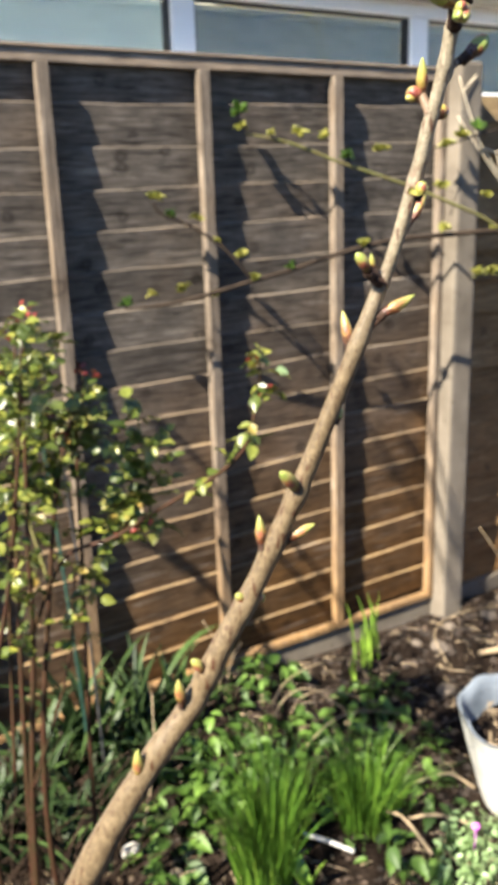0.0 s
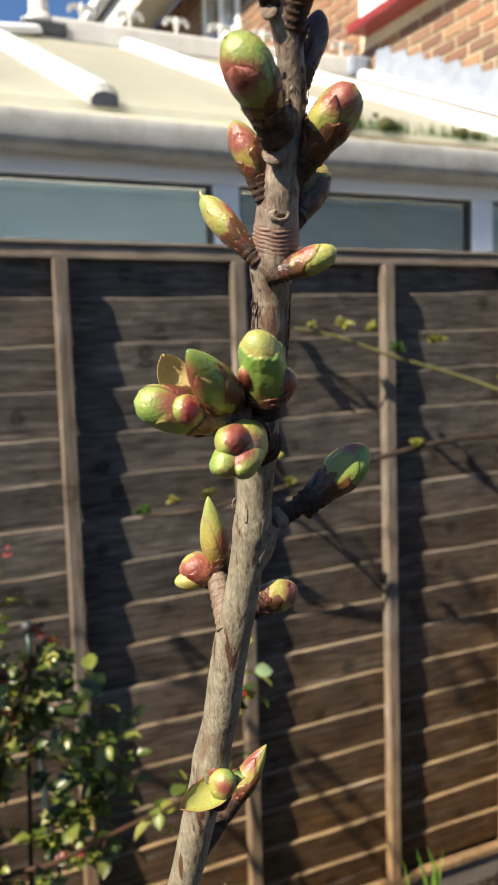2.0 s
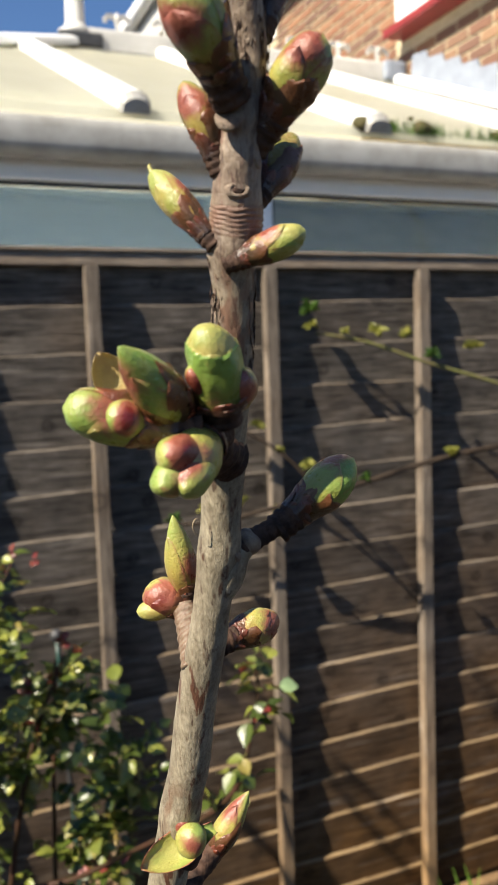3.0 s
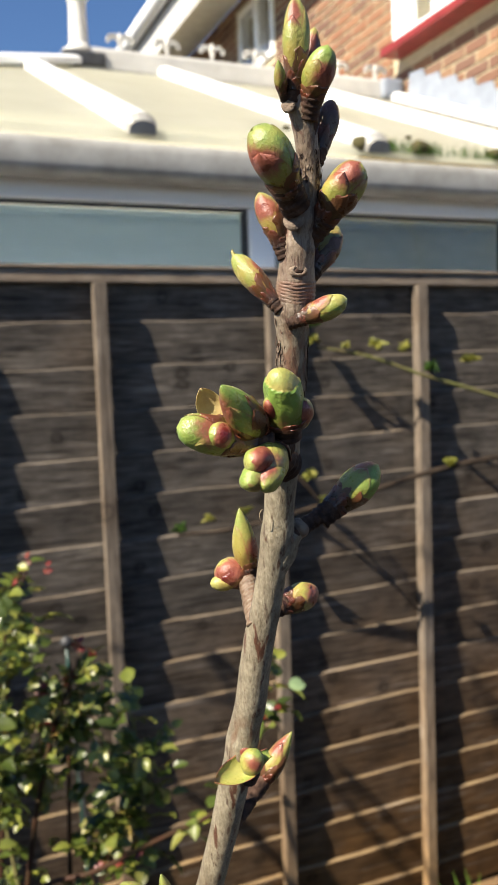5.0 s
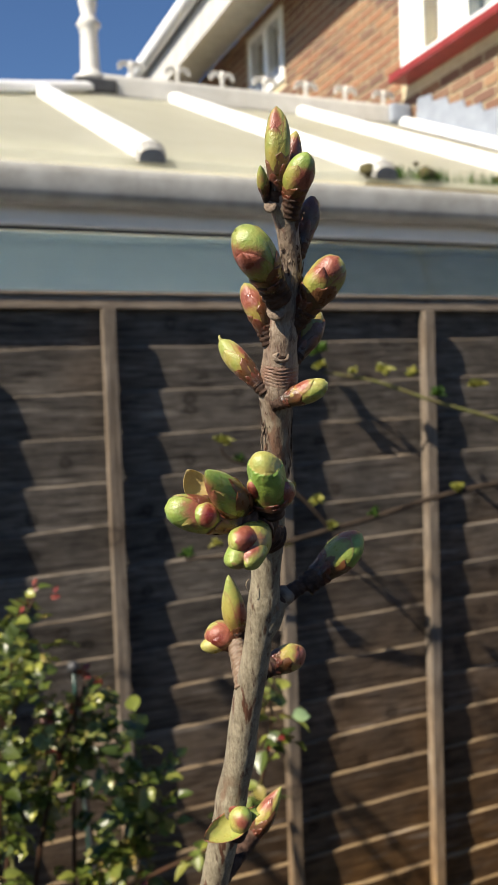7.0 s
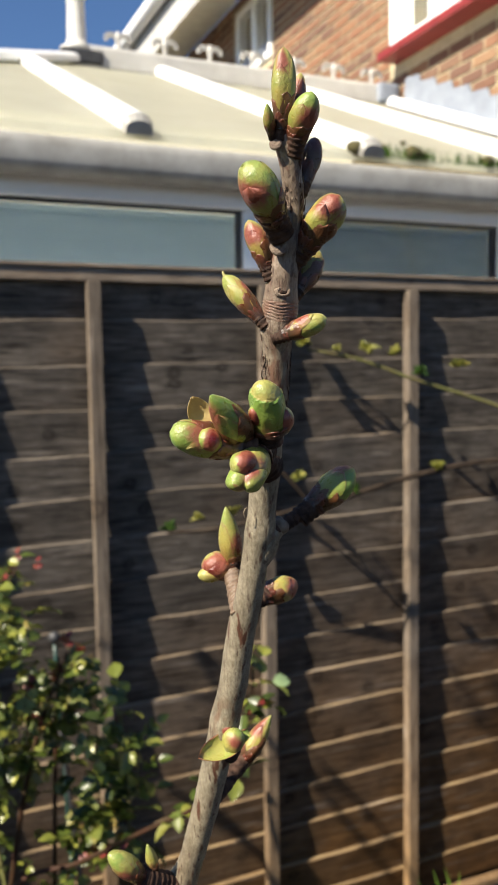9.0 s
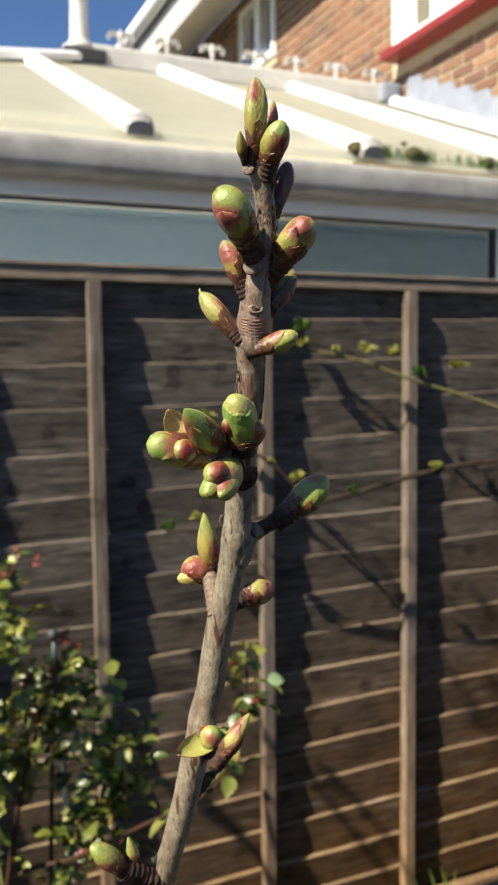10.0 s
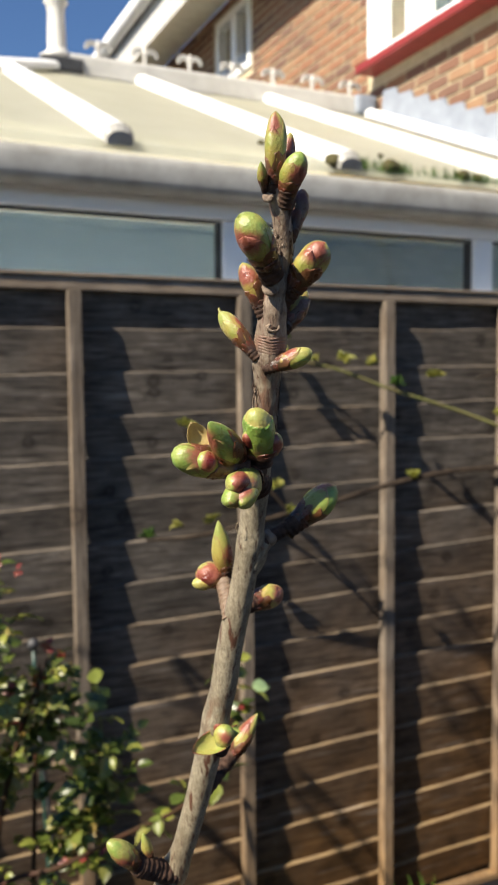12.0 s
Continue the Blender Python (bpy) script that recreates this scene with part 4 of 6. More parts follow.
        for k, (f, w) in enumerate(((0.78, 1.15), (0.90, 1.25), (0.985, 1.3))):
            plan.append((0.05, f, tone, 1.02 - 0.010 * k, -2.2 + 2.2 * k + rng.uniform(-0.35, 0.35), w, 0.016))
    for k, (s0, s1, tn, off, a_mid, half, lift) in enumerate(plan):
        green = tn >= tone and tone > 0.2
        rows, al, to, fl = [], [], [], []
        nu, nv = 13, 13
        for i in range(nv + 1):
            u = i / nv
            s = s0 + (min(s1, 1.0) - s0) * u
            w = half * max(1 - u ** 2.6, 0.0) ** 0.5 + 0.02
            row = []
            for j in range(nu):
                e = 2 * j / (nu - 1) - 1
                kk = off * (1 - 0.03 * e * e) + lift * u ** 3 * (1 - e * e)
                kk += (0.02 if green else 0.09) * noise.noise(Vector((s * 5, a_mid + e * w * 1.6, seed + k)))
                rag = 0.05 * noise.noise(Vector((a_mid + e * 4, seed, k))) * u
                row.append(at(min(s + rag * (s1 - s0), 0.995), a_mid + e * w, kk))
                rim = max(abs(e) ** 6, u ** 8)
                al.append(min(1.0, 0.1 + 0.9 * u) if not green else s)
                to.append(tn)
                fl.append(blush(s, a_mid + e * w) + (0.30 * rim * min(red, 0.8) if green else 0.0))
            rows.append(row)
        grid_mesh("scale", rows, BUD, body, attrs={"along": al, "tone": to, "flush": fl, "leaf": [leaf] * len(al)})
    return body


def knob(at, r, squash, face, mat=None):
    """A leaf scar or knuckle on the bark."""
    bm = bmesh.new()
    bmesh.ops.create_uvsphere(bm, u_segments=16, v_segments=10, radius=r)
    q = Vector(face).to_track_quat("Z", "Y").to_matrix()
    for v in bm.verts:
        dent = math.exp(-((v.co.x / r) ** 2 + (v.co.y / r) ** 2) * 5) if v.co.z > 0 else 0
        v.co.z = v.co.z * squash - dent * r * 0.25
        v.co *= 1 + 0.12 * noise.noise(v.co * (1.4 / r))
        v.co = q @ v.co + Vector(at)
    return link("leaf_scar", bm, mat or SCAR, branch, smooth=True)


def eye_scar(at, r, face):
    """An old leaf scar: a raised oval rim round a dark disc that paints the shade of a hollow."""
    q = Vector(face).to_track_quat("Z", "Y").to_matrix()
    rows = []
    for k, h in ((1.5, -0.35), (1.25, 0.06), (1.05, 0.18), (0.85, 0.14), (0.66, 0.0)):
        row = []
        for j in range(20):
            a = 2 * math.pi * j / 20
            w = 1 + 0.07 * noise.noise(Vector((math.cos(a) * 2, math.sin(a) * 2, k)))
            row.append(q @ Vector((1.15 * r * k * w * math.cos(a), 0.72 * r * k * w * math.sin(a), r * h)) + Vector(at))
        rows.append(row)
    ring = grid_mesh("leaf_scar", rows, SCAR, branch, True, caps=(False, False))
    core = [[q @ Vector((1.15 * r * k * math.cos(0.4 * j), 0.72 * r * k * math.sin(0.4 * j), r * h)) + Vector(at) for j in range(16)] for k, h in ((0.7, 0.02), (0.4, 0.05), (0.08, 0.09))]
    grid_mesh("scar_core", core, SPUR, ring, True)
    return ring


def spur(base, tip, r, rings=7, seed=0):
    """A short ringed side shoot that carries buds."""
    b, ax, sd, up, L = bud_frame(base, tip)
    n = rings * 6
    path = []
    for i in range(n + 1):
        s = i / n
        rr = r * (1.0 + 0.045 * math.sin(2 * math.pi * s * rings + 3 * noise.noise(Vector((s * 3, seed, 0)))) + 0.22 * (1 - s) ** 3)
        path.append((*(b + ax * L * s), rr))
    return grid_mesh("spur", tube_rows(path, 20, None, 0.14, seed + 5.0, 0.08), BARK if seed == 3 else SPUR, branch, True, "tan ringed spur shoot" if seed == 3 else "dark ringed spur shoot", attrs={"scar": [0.4 + 0.4 * (i % 3 == 0) for i in range((n + 1) * 20)]} if seed == 3 else None)


def cup(base, tip, r, depth, face, seed=0, tone=1.0, mat=None):
    """An opened bud scale: a hollow shell with some thickness."""
    b, t = Vector(base), Vector(tip)
    ax = t - b
    L = ax.length
    ax.normalize()
    nrm = Vector(face).normalized()
    nrm = (nrm - ax * nrm.dot(ax)).normalized()
    sd = ax.cross(nrm)
    rows, al, fl = [], [], []
    nu, nv = 13, 12
    outer, inner = [], []
    for i in range(nv + 1):
        s = i / nv
        w = r * bud_profile(0.02 + 0.97 * s, 0.35, 0.5, 2.0, 0.75)
        ro, ri = [], []
        for j in range(nu):
            e = 2 * j / (nu - 1) - 1
            a = e * 1.25
            c = b + ax * L * s + sd * math.sin(a) * w / math.sin(1.25) - nrm * (math.cos(a) * depth * (0.4 + s * (1 - s) * 2.4))
            c += nrm * 0.0003 * noise.noise(c * 600)
            ro.append(c)
            ri.append(c + nrm * 0.0003)
        rows.append(ro + ri[::-1])
        al += [0.75] * (2 * nu)
        rim = [max(abs(2 * j / (nu - 1) - 1) ** 5, s ** 7) * 0.6 for j in range(nu)]
        fl += rim + rim[::-1]
    return grid_mesh("open_scale", rows, mat or PALE_SCALE, branch, True, "opened pale yellow-green bud scale", attrs={"along": al, "tone": [tone] * len(al), "flush": fl, "leaf": [0.45] * len(al)})


# tip cluster
bud((0.5565, 0.5285, 1.8437), (0.5559, 0.5236, 1.8615), 0.0031, "fat", 0.42, 0.8, 0.84, -1.7, 0.35, 1, side=1.05, red_w=0.7)
bud((0.5612, 0.5333, 1.8430), (0.5625, 0.5316, 1.8590), 0.0025, "fat", 0.8, 0.9, 0.7, -1.5, 0.1, 50)
bud((0.5599, 0.5273, 1.8405), (0.5599, 0.5208, 1.8512), 0.0037, "fat", 0.34, 0.85, 0.55, -0.9, 0.45, 2, side=1.1)
bud((0.5539, 0.5287, 1.8424), (0.5507, 0.5255, 1.8484), 0.0015, "slim", 0.4, 0.3, 0.6, -1.9, 0.4, 3)
bud((0.5650, 0.5343, 1.8322), (0.5697, 0.5360, 1.8448), 0.0031, "fat", 0.75, 0.6, 0.8, -1.6, 0.1, 4, tone=0.35)
# below the tip
bud((0.5560, 0.5315, 1.8222), (0.5464, 0.5242, 1.8340), 0.0053, "round", 0.33, 1.0, 0.66, -2.5, 0.5, 5, side=1.6, red_w=0.9)
bud((0.5575, 0.5391, 1.8115), (0.5534, 0.5400, 1.8244), 0.0034, "fat", 0.46, 1.1, 0.72, -2.0, 0.15, 6)
bud((0.5648, 0.5355, 1.8154), (0.5717, 0.5266, 1.8288), 0.0047, "round", 0.50, 0.95, 0.85, -1.7, 0.35, 7, side=1.35)
bud((0.5658, 0.5407, 1.8059), (0.5752, 0.5432, 1.8172), 0.0035, "fat", 0.62, 0.3, 0.8, -1.6, 0.5, 8, tone=0.7)
bud((0.5563, 0.5420, 1.7988), (0.5482, 0.5475, 1.8108), 0.0030, "fat", 0.45, 0.8, 0.60, -0.5, 0.15, 9, side=1.3, red_w=0.6)
tube("bud_point", [(0.5494, 0.5467, 1.8088, 0.0010), (0.5484, 0.5474, 1.8106, 0.0005), (0.5481, 0.5476, 1.8114, 0.0003), (0.5484, 0.5476, 1.8118, 0.0001)], 8, 8, PALE_SCALE, branch, "curled pale green bud point")
bud((0.5608, 0.5391, 1.7946), (0.5707, 0.5324, 1.7985), 0.0031, "round", 0.42, 1.1, 0.52, -2.4, 0.35, 10, side=1.1, red_w=0.7)
for at, r, face in (((0.5577, 0.5330, 1.8164), 0.0025, (-0.5, -0.8, 0.3)), ((0.5632, 0.5359, 1.8108), 0.0020, (0.7, -0.6, 0.2)), ((0.5574, 0.5402, 1.7972), 0.0017, (-0.8, -0.5, 0.0)), ((0.5550, 0.5285, 1.8402), 0.0017, (-0.6, -0.7, 0.2)), ((0.5602, 0.5292, 1.8352), 0.0011, (0.3, -0.9, 0.2)), ((0.5652, 0.5562, 1.7398), 0.0024, (0.7, -0.6, 0.3))):
    knob(at, r, 0.5, face)
eye_scar((0.55983, 0.53555, 1.80555), 0.0014, (-0.22, -0.95, 0.12))
# middle cluster on its spur
spur((0.5622, 0.5519, 1.7585), (0.5487, 0.5374, 1.7672), 0.0036, 9, 1)
bud((0.5470, 0.5355, 1.7668), (0.5290, 0.5380, 1.7697), 0.0049, "blunt", 0.5, 0.6, 0.62, -1.3, 0.75, 11)
bud((0.5416, 0.5345, 1.7672), (0.5349, 0.5325, 1.7696), 0.0034, "ball", 0.2, 2.3, 0.66, -1.5, 0.45, 51, cap=False, red_w=0.95)
bud((0.5492, 0.5371, 1.7672), (0.5367, 0.5254, 1.7803), 0.0046, "slim", 0.55, 0.7, 0.72, -3.1, 0.75, 12, side=1.35)
bud((0.5505, 0.5394, 1.7663), (0.5420, 0.5338, 1.7703), 0.0032, "round", 0.5, 0.7, 0.6, -1.2, 0.25, 52)
cup((0.5402, 0.5380, 1.7700), (0.5353, 0.5376, 1.7792), 0.0032, 0.0016, (-0.25, -0.9, 0.2), 1, 0.9, TAN_SCALE)
bud((0.5550, 0.5345, 1.7708), (0.5514, 0.5284, 1.7836), 0.0053, "barrel", 0.2, 0.35, 0.15, -2.7, 1.25, 44, cap=False, hood=0.76)
bud((0.5550, 0.5360, 1.7708), (0.5489, 0.5288, 1.7762), 0.0027, "ball", 0.3, 1.6, 0.75, -1.9, 0.2, 45, cap=False, red_w=1.5)
bud((0.5568, 0.5368, 1.7688), (0.5580, 0.5292, 1.7757), 0.0036, "ball", 0.3, 1.15, 0.80, -1.6, 0.1, 14, cap=False, red_w=1.6)
bud((0.5535, 0.5372, 1.7640), (0.5444, 0.5270, 1.7594), 0.0053, "ball", 0.3, 0.4, 0.7, -2.0, 0.6, 15, cap=False)
bud((0.5526, 0.5370, 1.7622), (0.5423, 0.5262, 1.7619), 0.0040, "round", 0.25, 1.6, 0.78, -1.9, 0.3, 41, cap=False, red_w=1.2)
bud((0.5526, 0.5366, 1.7622), (0.5457, 0.5256, 1.7570), 0.0039, "round", 0.25, 0.9, 0.82, -1.1, 0.45, 42, cap=False)
bud((0.5515, 0.5370, 1.7612), (0.5422, 0.5264, 1.7576), 0.0039, "round", 0.25, 0.5, 0.85, -2.9, 0.65, 43, cap=False)
# side bud on a stalk, with a shoulder of bark under it
tube("branch_collar", [(0.5628, 0.5610, 1.7285, 0.0022), (0.5636, 0.5597, 1.7325, 0.0032), (0.5645, 0.5588, 1.7358, 0.0034), (0.5656, 0.5582, 1.7384, 0.0030), (0.5676, 0.5580, 1.7402, 0.0025)], 24, 20, BARK, branch, wobble=0.14, seed=6.0)
tube("ring_scar", [(0.5672, 0.5580, 1.7400, 0.0024), (0.5682, 0.5580, 1.7405, 0.0028), (0.5693, 0.5580, 1.7410, 0.0027), (0.5702, 0.5580, 1.7414, 0.0022)], 12, 20, SCAR, branch, wobble=0.2, seed=2.0)
spur((0.5650, 0.5580, 1.7390), (0.5805, 0.5580, 1.7462), 0.0022, 10, 2)
bud((0.5785, 0.5580, 1.7450), (0.5925, 0.5555, 1.7556), 0.0052, "fat", 0.40, 0.9, 0.85, -3.0, 0.8, 66, side=1.3)
# pair below
spur((0.5590, 0.5655, 1.7140), (0.5593, 0.5735, 1.7250), 0.0026, 7, 3)
bud((0.5605, 0.5742, 1.7256), (0.5571, 0.5718, 1.7457), 0.0037, "slim", 0.20, 1.3, 0.42, -0.5, 0.3, 17, side=1.2, red_w=0.7)
bud((0.5608, 0.5750, 1.7232), (0.5523, 0.5768, 1.7296), 0.0046, "round", 0.42, 1.3, 0.70, -2.0, 0.05, 18, red_w=1.4)
bud((0.5580, 0.5752, 1.7239), (0.5496, 0.5769, 1.7242), 0.0027, "fat", 0.3, 0.2, 0.6, -2.3, 0.2, 19, cap=False)
bud((0.5695, 0.5748, 1.7153), (0.5828, 0.5776, 1.7178), 0.0044, "fat", 0.42, 1.1, 0.80, -1.3, 0.2, 20, side=1.2)
# lower side shoots
cup((0.5634, 0.5706, 1.6752), (0.5460, 0.5685, 1.6714), 0.0040, 0.0036, (-0.2, -0.66, 0.72), 2, 1.0, BUD)
bud((0.5578, 0.5724, 1.6696), (0.5577, 0.5682, 1.6772), 0.0039, "ball", 0.2, 0.7, 0.75, -1.3, 0.4, 21, cap=False)
bud((0.5606, 0.5751, 1.6712), (0.5558, 0.5716, 1.6782), 0.0030, "ball", 0.3, 1.3, 0.8, -1.8, 0.1, 53, cap=False, red_w=1.6)
spur((0.5545, 0.5848, 1.6470), (0.5722, 0.5943, 1.6560), 0.0025, 8, 4)
bud((0.5698, 0.5941, 1.6530), (0.5798, 0.5913, 1.6700), 0.0036, "slim", 0.45, 0.75, 0.75, -2.4, 0.3, 22)
spur((0.5470, 0.5927, 1.6165), (0.5330, 0.5890, 1.6258), 0.0038, 8, 5)
bud((0.5338, 0.5896, 1.6245), (0.5232, 0.5850, 1.6380), 0.0040, "fat", 0.36, 0.8, 0.5, -2.2, 0.5, 23)
bud((0.5381, 0.5909, 1.6244), (0.5353, 0.5879, 1.6368), 0.0022, "slim", 0.3, 0.5, 0.3, -2.0, 0.4, 24)
spur((0.5396, 0.6039, 1.5773), (0.5325, 0.6081, 1.5812), 0.0030, 4, 6)
bud((0.5330, 0.6089, 1.5774), (0.5350, 0.6145, 1.5997), 0.0038, "slim", 0.3, 0.6, 0.45, -2.0, 0.2, 25)
spur((0.5400, 0.6017, 1.5873), (0.5500, 0.5930, 1.5985), 0.0030, 4, 7)
bud((0.5479, 0.5944, 1.5974), (0.5684, 0.5844, 1.6077), 0.0041, "slim", 0.3, 0.5, 0.5, -2.0, 0.2, 26)
bud((0.5096, 0.6338, 1.4743), (0.4908, 0.6235, 1.4963), 0.0048, "fat", 0.35, 0.6, 0.6, -2.0, 0.3, 27)
bud((0.5299, 0.6166, 1.5248), (0.5333, 0.6167, 1.5344), 0.0023, "slim", 0.3, 0.3, 0.6, -2.0, 0.6, 28)
spur((0.4967, 0.6483, 1.4289), (0.4880, 0.6507, 1.4350), 0.0034, 4, 8)
bud((0.4872, 0.6494, 1.4347), (0.4880, 0.6526, 1.4570), 0.0040, "slim", 0.3, 0.6, 0.4, -2.0, 0.2, 29)
spur((0.5000, 0.6481, 1.4325), (0.5090, 0.6422, 1.4392), 0.0034, 4, 9)
bud((0.5045, 0.6430, 1.4379), (0.5222, 0.6331, 1.4482), 0.0044, "slim", 0.3, 0.5, 0.5, -2.0, 0.2, 30)
bud((0.4819, 0.6616, 1.3853), (0.4701, 0.6585, 1.3989), 0.0040, "fat", 0.4, 0.6, 0.6, -2.0, 0.3, 31)
bud((0.4806, 0.6593, 1.3866), (0.4954, 0.6611, 1.3890), 0.0044, "fat", 0.4, 0.6, 0.6, -2.0, 0.3, 32)
bud((0.4507, 0.6769, 1.3311), (0.4412, 0.6742, 1.3469), 0.0042, "fat", 0.4, 0.6, 0.6, -2.0, 0.3, 34)
bud((0.4335, 0.6838, 1.3070), (0.4309, 0.6795, 1.3323), 0.0044, "slim", 0.3, 0.5, 0.5, -2.0, 0.2, 33)
bud((0.4225, 0.6976, 1.2641), (0.4346, 0.6981, 1.2661), 0.0044, "fat", 0.4, 0.6, 0.6, -2.0, 0.3, 36)
bud((0.4035, 0.7040, 1.2420), (0.3988, 0.6968, 1.2730), 0.0048, "slim", 0.3, 0.5, 0.5, -2.0, 0.3, 35)
bud((0.3782, 0.7337, 1.1603), (0.3704, 0.7237, 1.1855), 0.0052, "fat", 0.4, 0.6, 0.6, -2.0, 0.3, 37)
# a thin curl of peeling bark
tube("bark_curl", [(0.5565, 0.5543, 1.7440, 0.00012), (0.5557, 0.5536, 1.7450, 0.00012), (0.5553, 0.5532, 1.7463, 0.00012), (0.5557, 0.5530, 1.7474, 0.0001), (0.5563, 0.5531, 1.7476, 0.00008)], 20, 6, STRAW, branch, "thin pale curl of peeling bark")


# ---- curled flakes of bark on the upper stem ----
def bark_flakes(mat, count, seed, grow):
    low, high = stem_rows()
    path = smooth_path(high, 400)
    rng = random.Random(seed)
    V, Fc = [], []
    for _ in range(count):
        z = rng.choice((rng.gauss(1.785, 0.006), rng.gauss(1.785, 0.006), rng.gauss(1.828, 0.006)))
        q = min(path, key=lambda p: abs(p[2] - z))
        ang, hl, hw = rng.uniform(-3.4, 0.6), rng.uniform(0.0005, 0.0017) * grow, rng.uniform(0.0002, 0.0005) * grow
        o = Vector((math.cos(ang), math.sin(ang), 0.28 * math.sin(-ang)))
        sd = Vector((-math.sin(ang), math.cos(ang), 0))
        ax = Vector((-0.09 + rng.uniform(-0.2, 0.2), -0.27, 0.95)).normalized()
        c = Vector(q[:3]) + o * q[3] * 1.03
        k0 = len(V)
        for i in range(6):
            u = i / 5 * 2 - 1
            for j in range(3):
                w = (j - 1) * max(1 - u * u, 0.04) ** 0.5
                lift = 0.00010 + 0.00016 * abs(w) + 0.00010 * u * u * rng.uniform(0.2, 1.6)
                V.append(tuple(c + ax * (hl * u) + sd * (hw * w) + o * lift - o * (hw * w) ** 2 * 0.5 / q[3]))
        for i in range(5):
            for j in range(2):
                a = k0 + i * 3 + j
                Fc.append((a, a + 1, a + 4, a + 3))
    me = bpy.data.meshes.new("flaky_bark")
    me.from_pydata(V, [], Fc)
    me.materials.append(mat)
    ob = tagged(new("flaky_bark", me), kind="stuff")
    ob.parent = branch


bark_flakes(SPUR, 90, 3, 1.0)
bark_flakes(SCAR, 110, 4, 1.1)


# ---- bare limbs of the tree that stand beside the view and shade the fence ----
def side_limbs():
    p = empty("cherry_tree", "bare cherry tree limbs throwing thin shadows on the fence", "tree")
    tube("trunk", [(-2.25, -0.20, -0.05, 0.075), (-2.28, -0.22, 0.9, 0.065), (-2.30, -0.20, 1.9, 0.055), (-2.32, -0.20, 2.7, 0.048), (-2.30, -0.18, 3.3, 0.03)], 40, 14, BARK, p, wobble=0.12, seed=3.0)
    ends = (((1.967, 1.132), (2.309, 0.82), 1.75, 0.008), ((1.112, 0.965), (1.408, 0.801), 1.15, 0.008), ((1.128, 0.675), (1.411, 0.388), 1.25, 0.013), ((2.098, 0.729), (2.346, 0.593), 2.0, 0.010), ((1.466, 0.694), (1.774, 0.417), 1.5, 0.008), ((1.62, 1.33), (1.95, 0.98), 1.5, 0.006))
    for k, ((xa, za), (xb, zb), far, r) in enumerate(ends):
        far = max(far, xb / 0.60)
        a, b = (Vector((x, 2.435, z)) + SUN_TO * far for x, z in ((xa, za), (xb, zb)))
        out = Vector((-2.31, -0.2, 2.5 + 0.12 * k))
        tube("limb", [(*(a - (b - a) * 0.4), r * 0.5), (*a, r * 0.75), (*((a + b) / 2 + Vector((0.0, 0.0, 0.012))), r * 0.9), (*b, r), (*((b + out) / 2 + Vector((0, 0, 0.08))), r * 1.3), (*out, r * 1.7)], 48, 8, BARK, p, wobble=0.15, seed=k * 2.0)


side_limbs()


# ---- leaves ----
def leaf_verts(L, W, fold=0.25, droop=0.25, teeth=0.0, nv=7):
    """An ovate blade along +x with a folded midrib, as rows of three points a side."""
    rows = []
    for i in range(nv + 1):
        s = i / nv
        w = W * math.sin(math.pi * min(0.04 + s, 1.0) ** 0.8) ** 0.8 * (1 + (teeth if i % 2 else -teeth))
        z = -droop * L * s * s
        rows.append([Vector((L * s, -w, z + fold * w)), Vector((L * s, -w * 0.45, z + fold * w * 0.2)), Vector((L * s, 0, z)), Vector((L * s, w * 0.45, z + fold * w * 0.2)), Vector((L * s, w, z + fold * w))])
    return rows


def add_blade(V, Fc, rows, m):
    k = len(V)
    c = len(rows[0])
    for r in rows:
        V.extend(tuple(m @ p) for p in r)
    for i in range(len(rows) - 1):
        for j in range(c - 1):
            a = k + i * c + j
            Fc.append((a, a + 1, a + c + 1, a + c))


def mesh_of(name, V, Fc, mat, smooth=True):
    me = bpy.data.meshes.new(name)
    me.from_pydata(V, [], Fc)
    if smooth:
        me.polygons.foreach_set("use_smooth", [True] * len(me.polygons))
    me.materials.append(mat)
    return me


def rose_leaf_mesh(mat, pairs, size, seed):
    rng = random.Random(seed)
    V, Fc = [], []
    L = size * (0.9 + 0.5 * pairs)
    rachis = [[Vector((L * s, o, -0.15 * L * s * s + (0.0006 if abs(o) < 1e-6 else 0))) for o in (-0.0006, 0.0, 0.0006)] for s in np.linspace(0, 1, 5)]
    add_blade(V, Fc, rachis, Matrix())
    for k in range(pairs):
        s = 0.4 + 0.5 * k / max(pairs - 0.4, 1)
        for sg in (-1, 1):
            m = pose(L * s, 0, -0.15 * L * s * s, rng.uniform(-25, 25), rng.uniform(-15, 20), sg * rng.uniform(55, 75))
            add_blade(V, Fc, leaf_verts(size * rng.uniform(0.75, 1.0), size * 0.36, 0.3, 0.25, 0.05), m)
    add_blade(V, Fc, leaf_verts(size * 1.1, size * 0.42, 0.3, 0.3, 0.05), pose(L, 0, -0.15 * L, rng.uniform(-20, 20), 12, 0))
    return mesh_of("leaf", V, Fc, mat)


ROSE_LEAVES = [rose_leaf_mesh(LEAF_ROSE, 2, 0.023, 1), rose_leaf_mesh(LEAF_ROSE, 1, 0.027, 2), rose_leaf_mesh(LEAF_YELLOW, 2, 0.020, 3), rose_leaf_mesh(LEAF_ROSE, 2, 0.020, 4), rose_leaf_mesh(LEAF_YELLOW, 1, 0.024, 5), rose_leaf_mesh(LEAF_RED, 1, 0.018, 6), rose_leaf_mesh(GREY_LEAF, 0, 0.036, 7)]


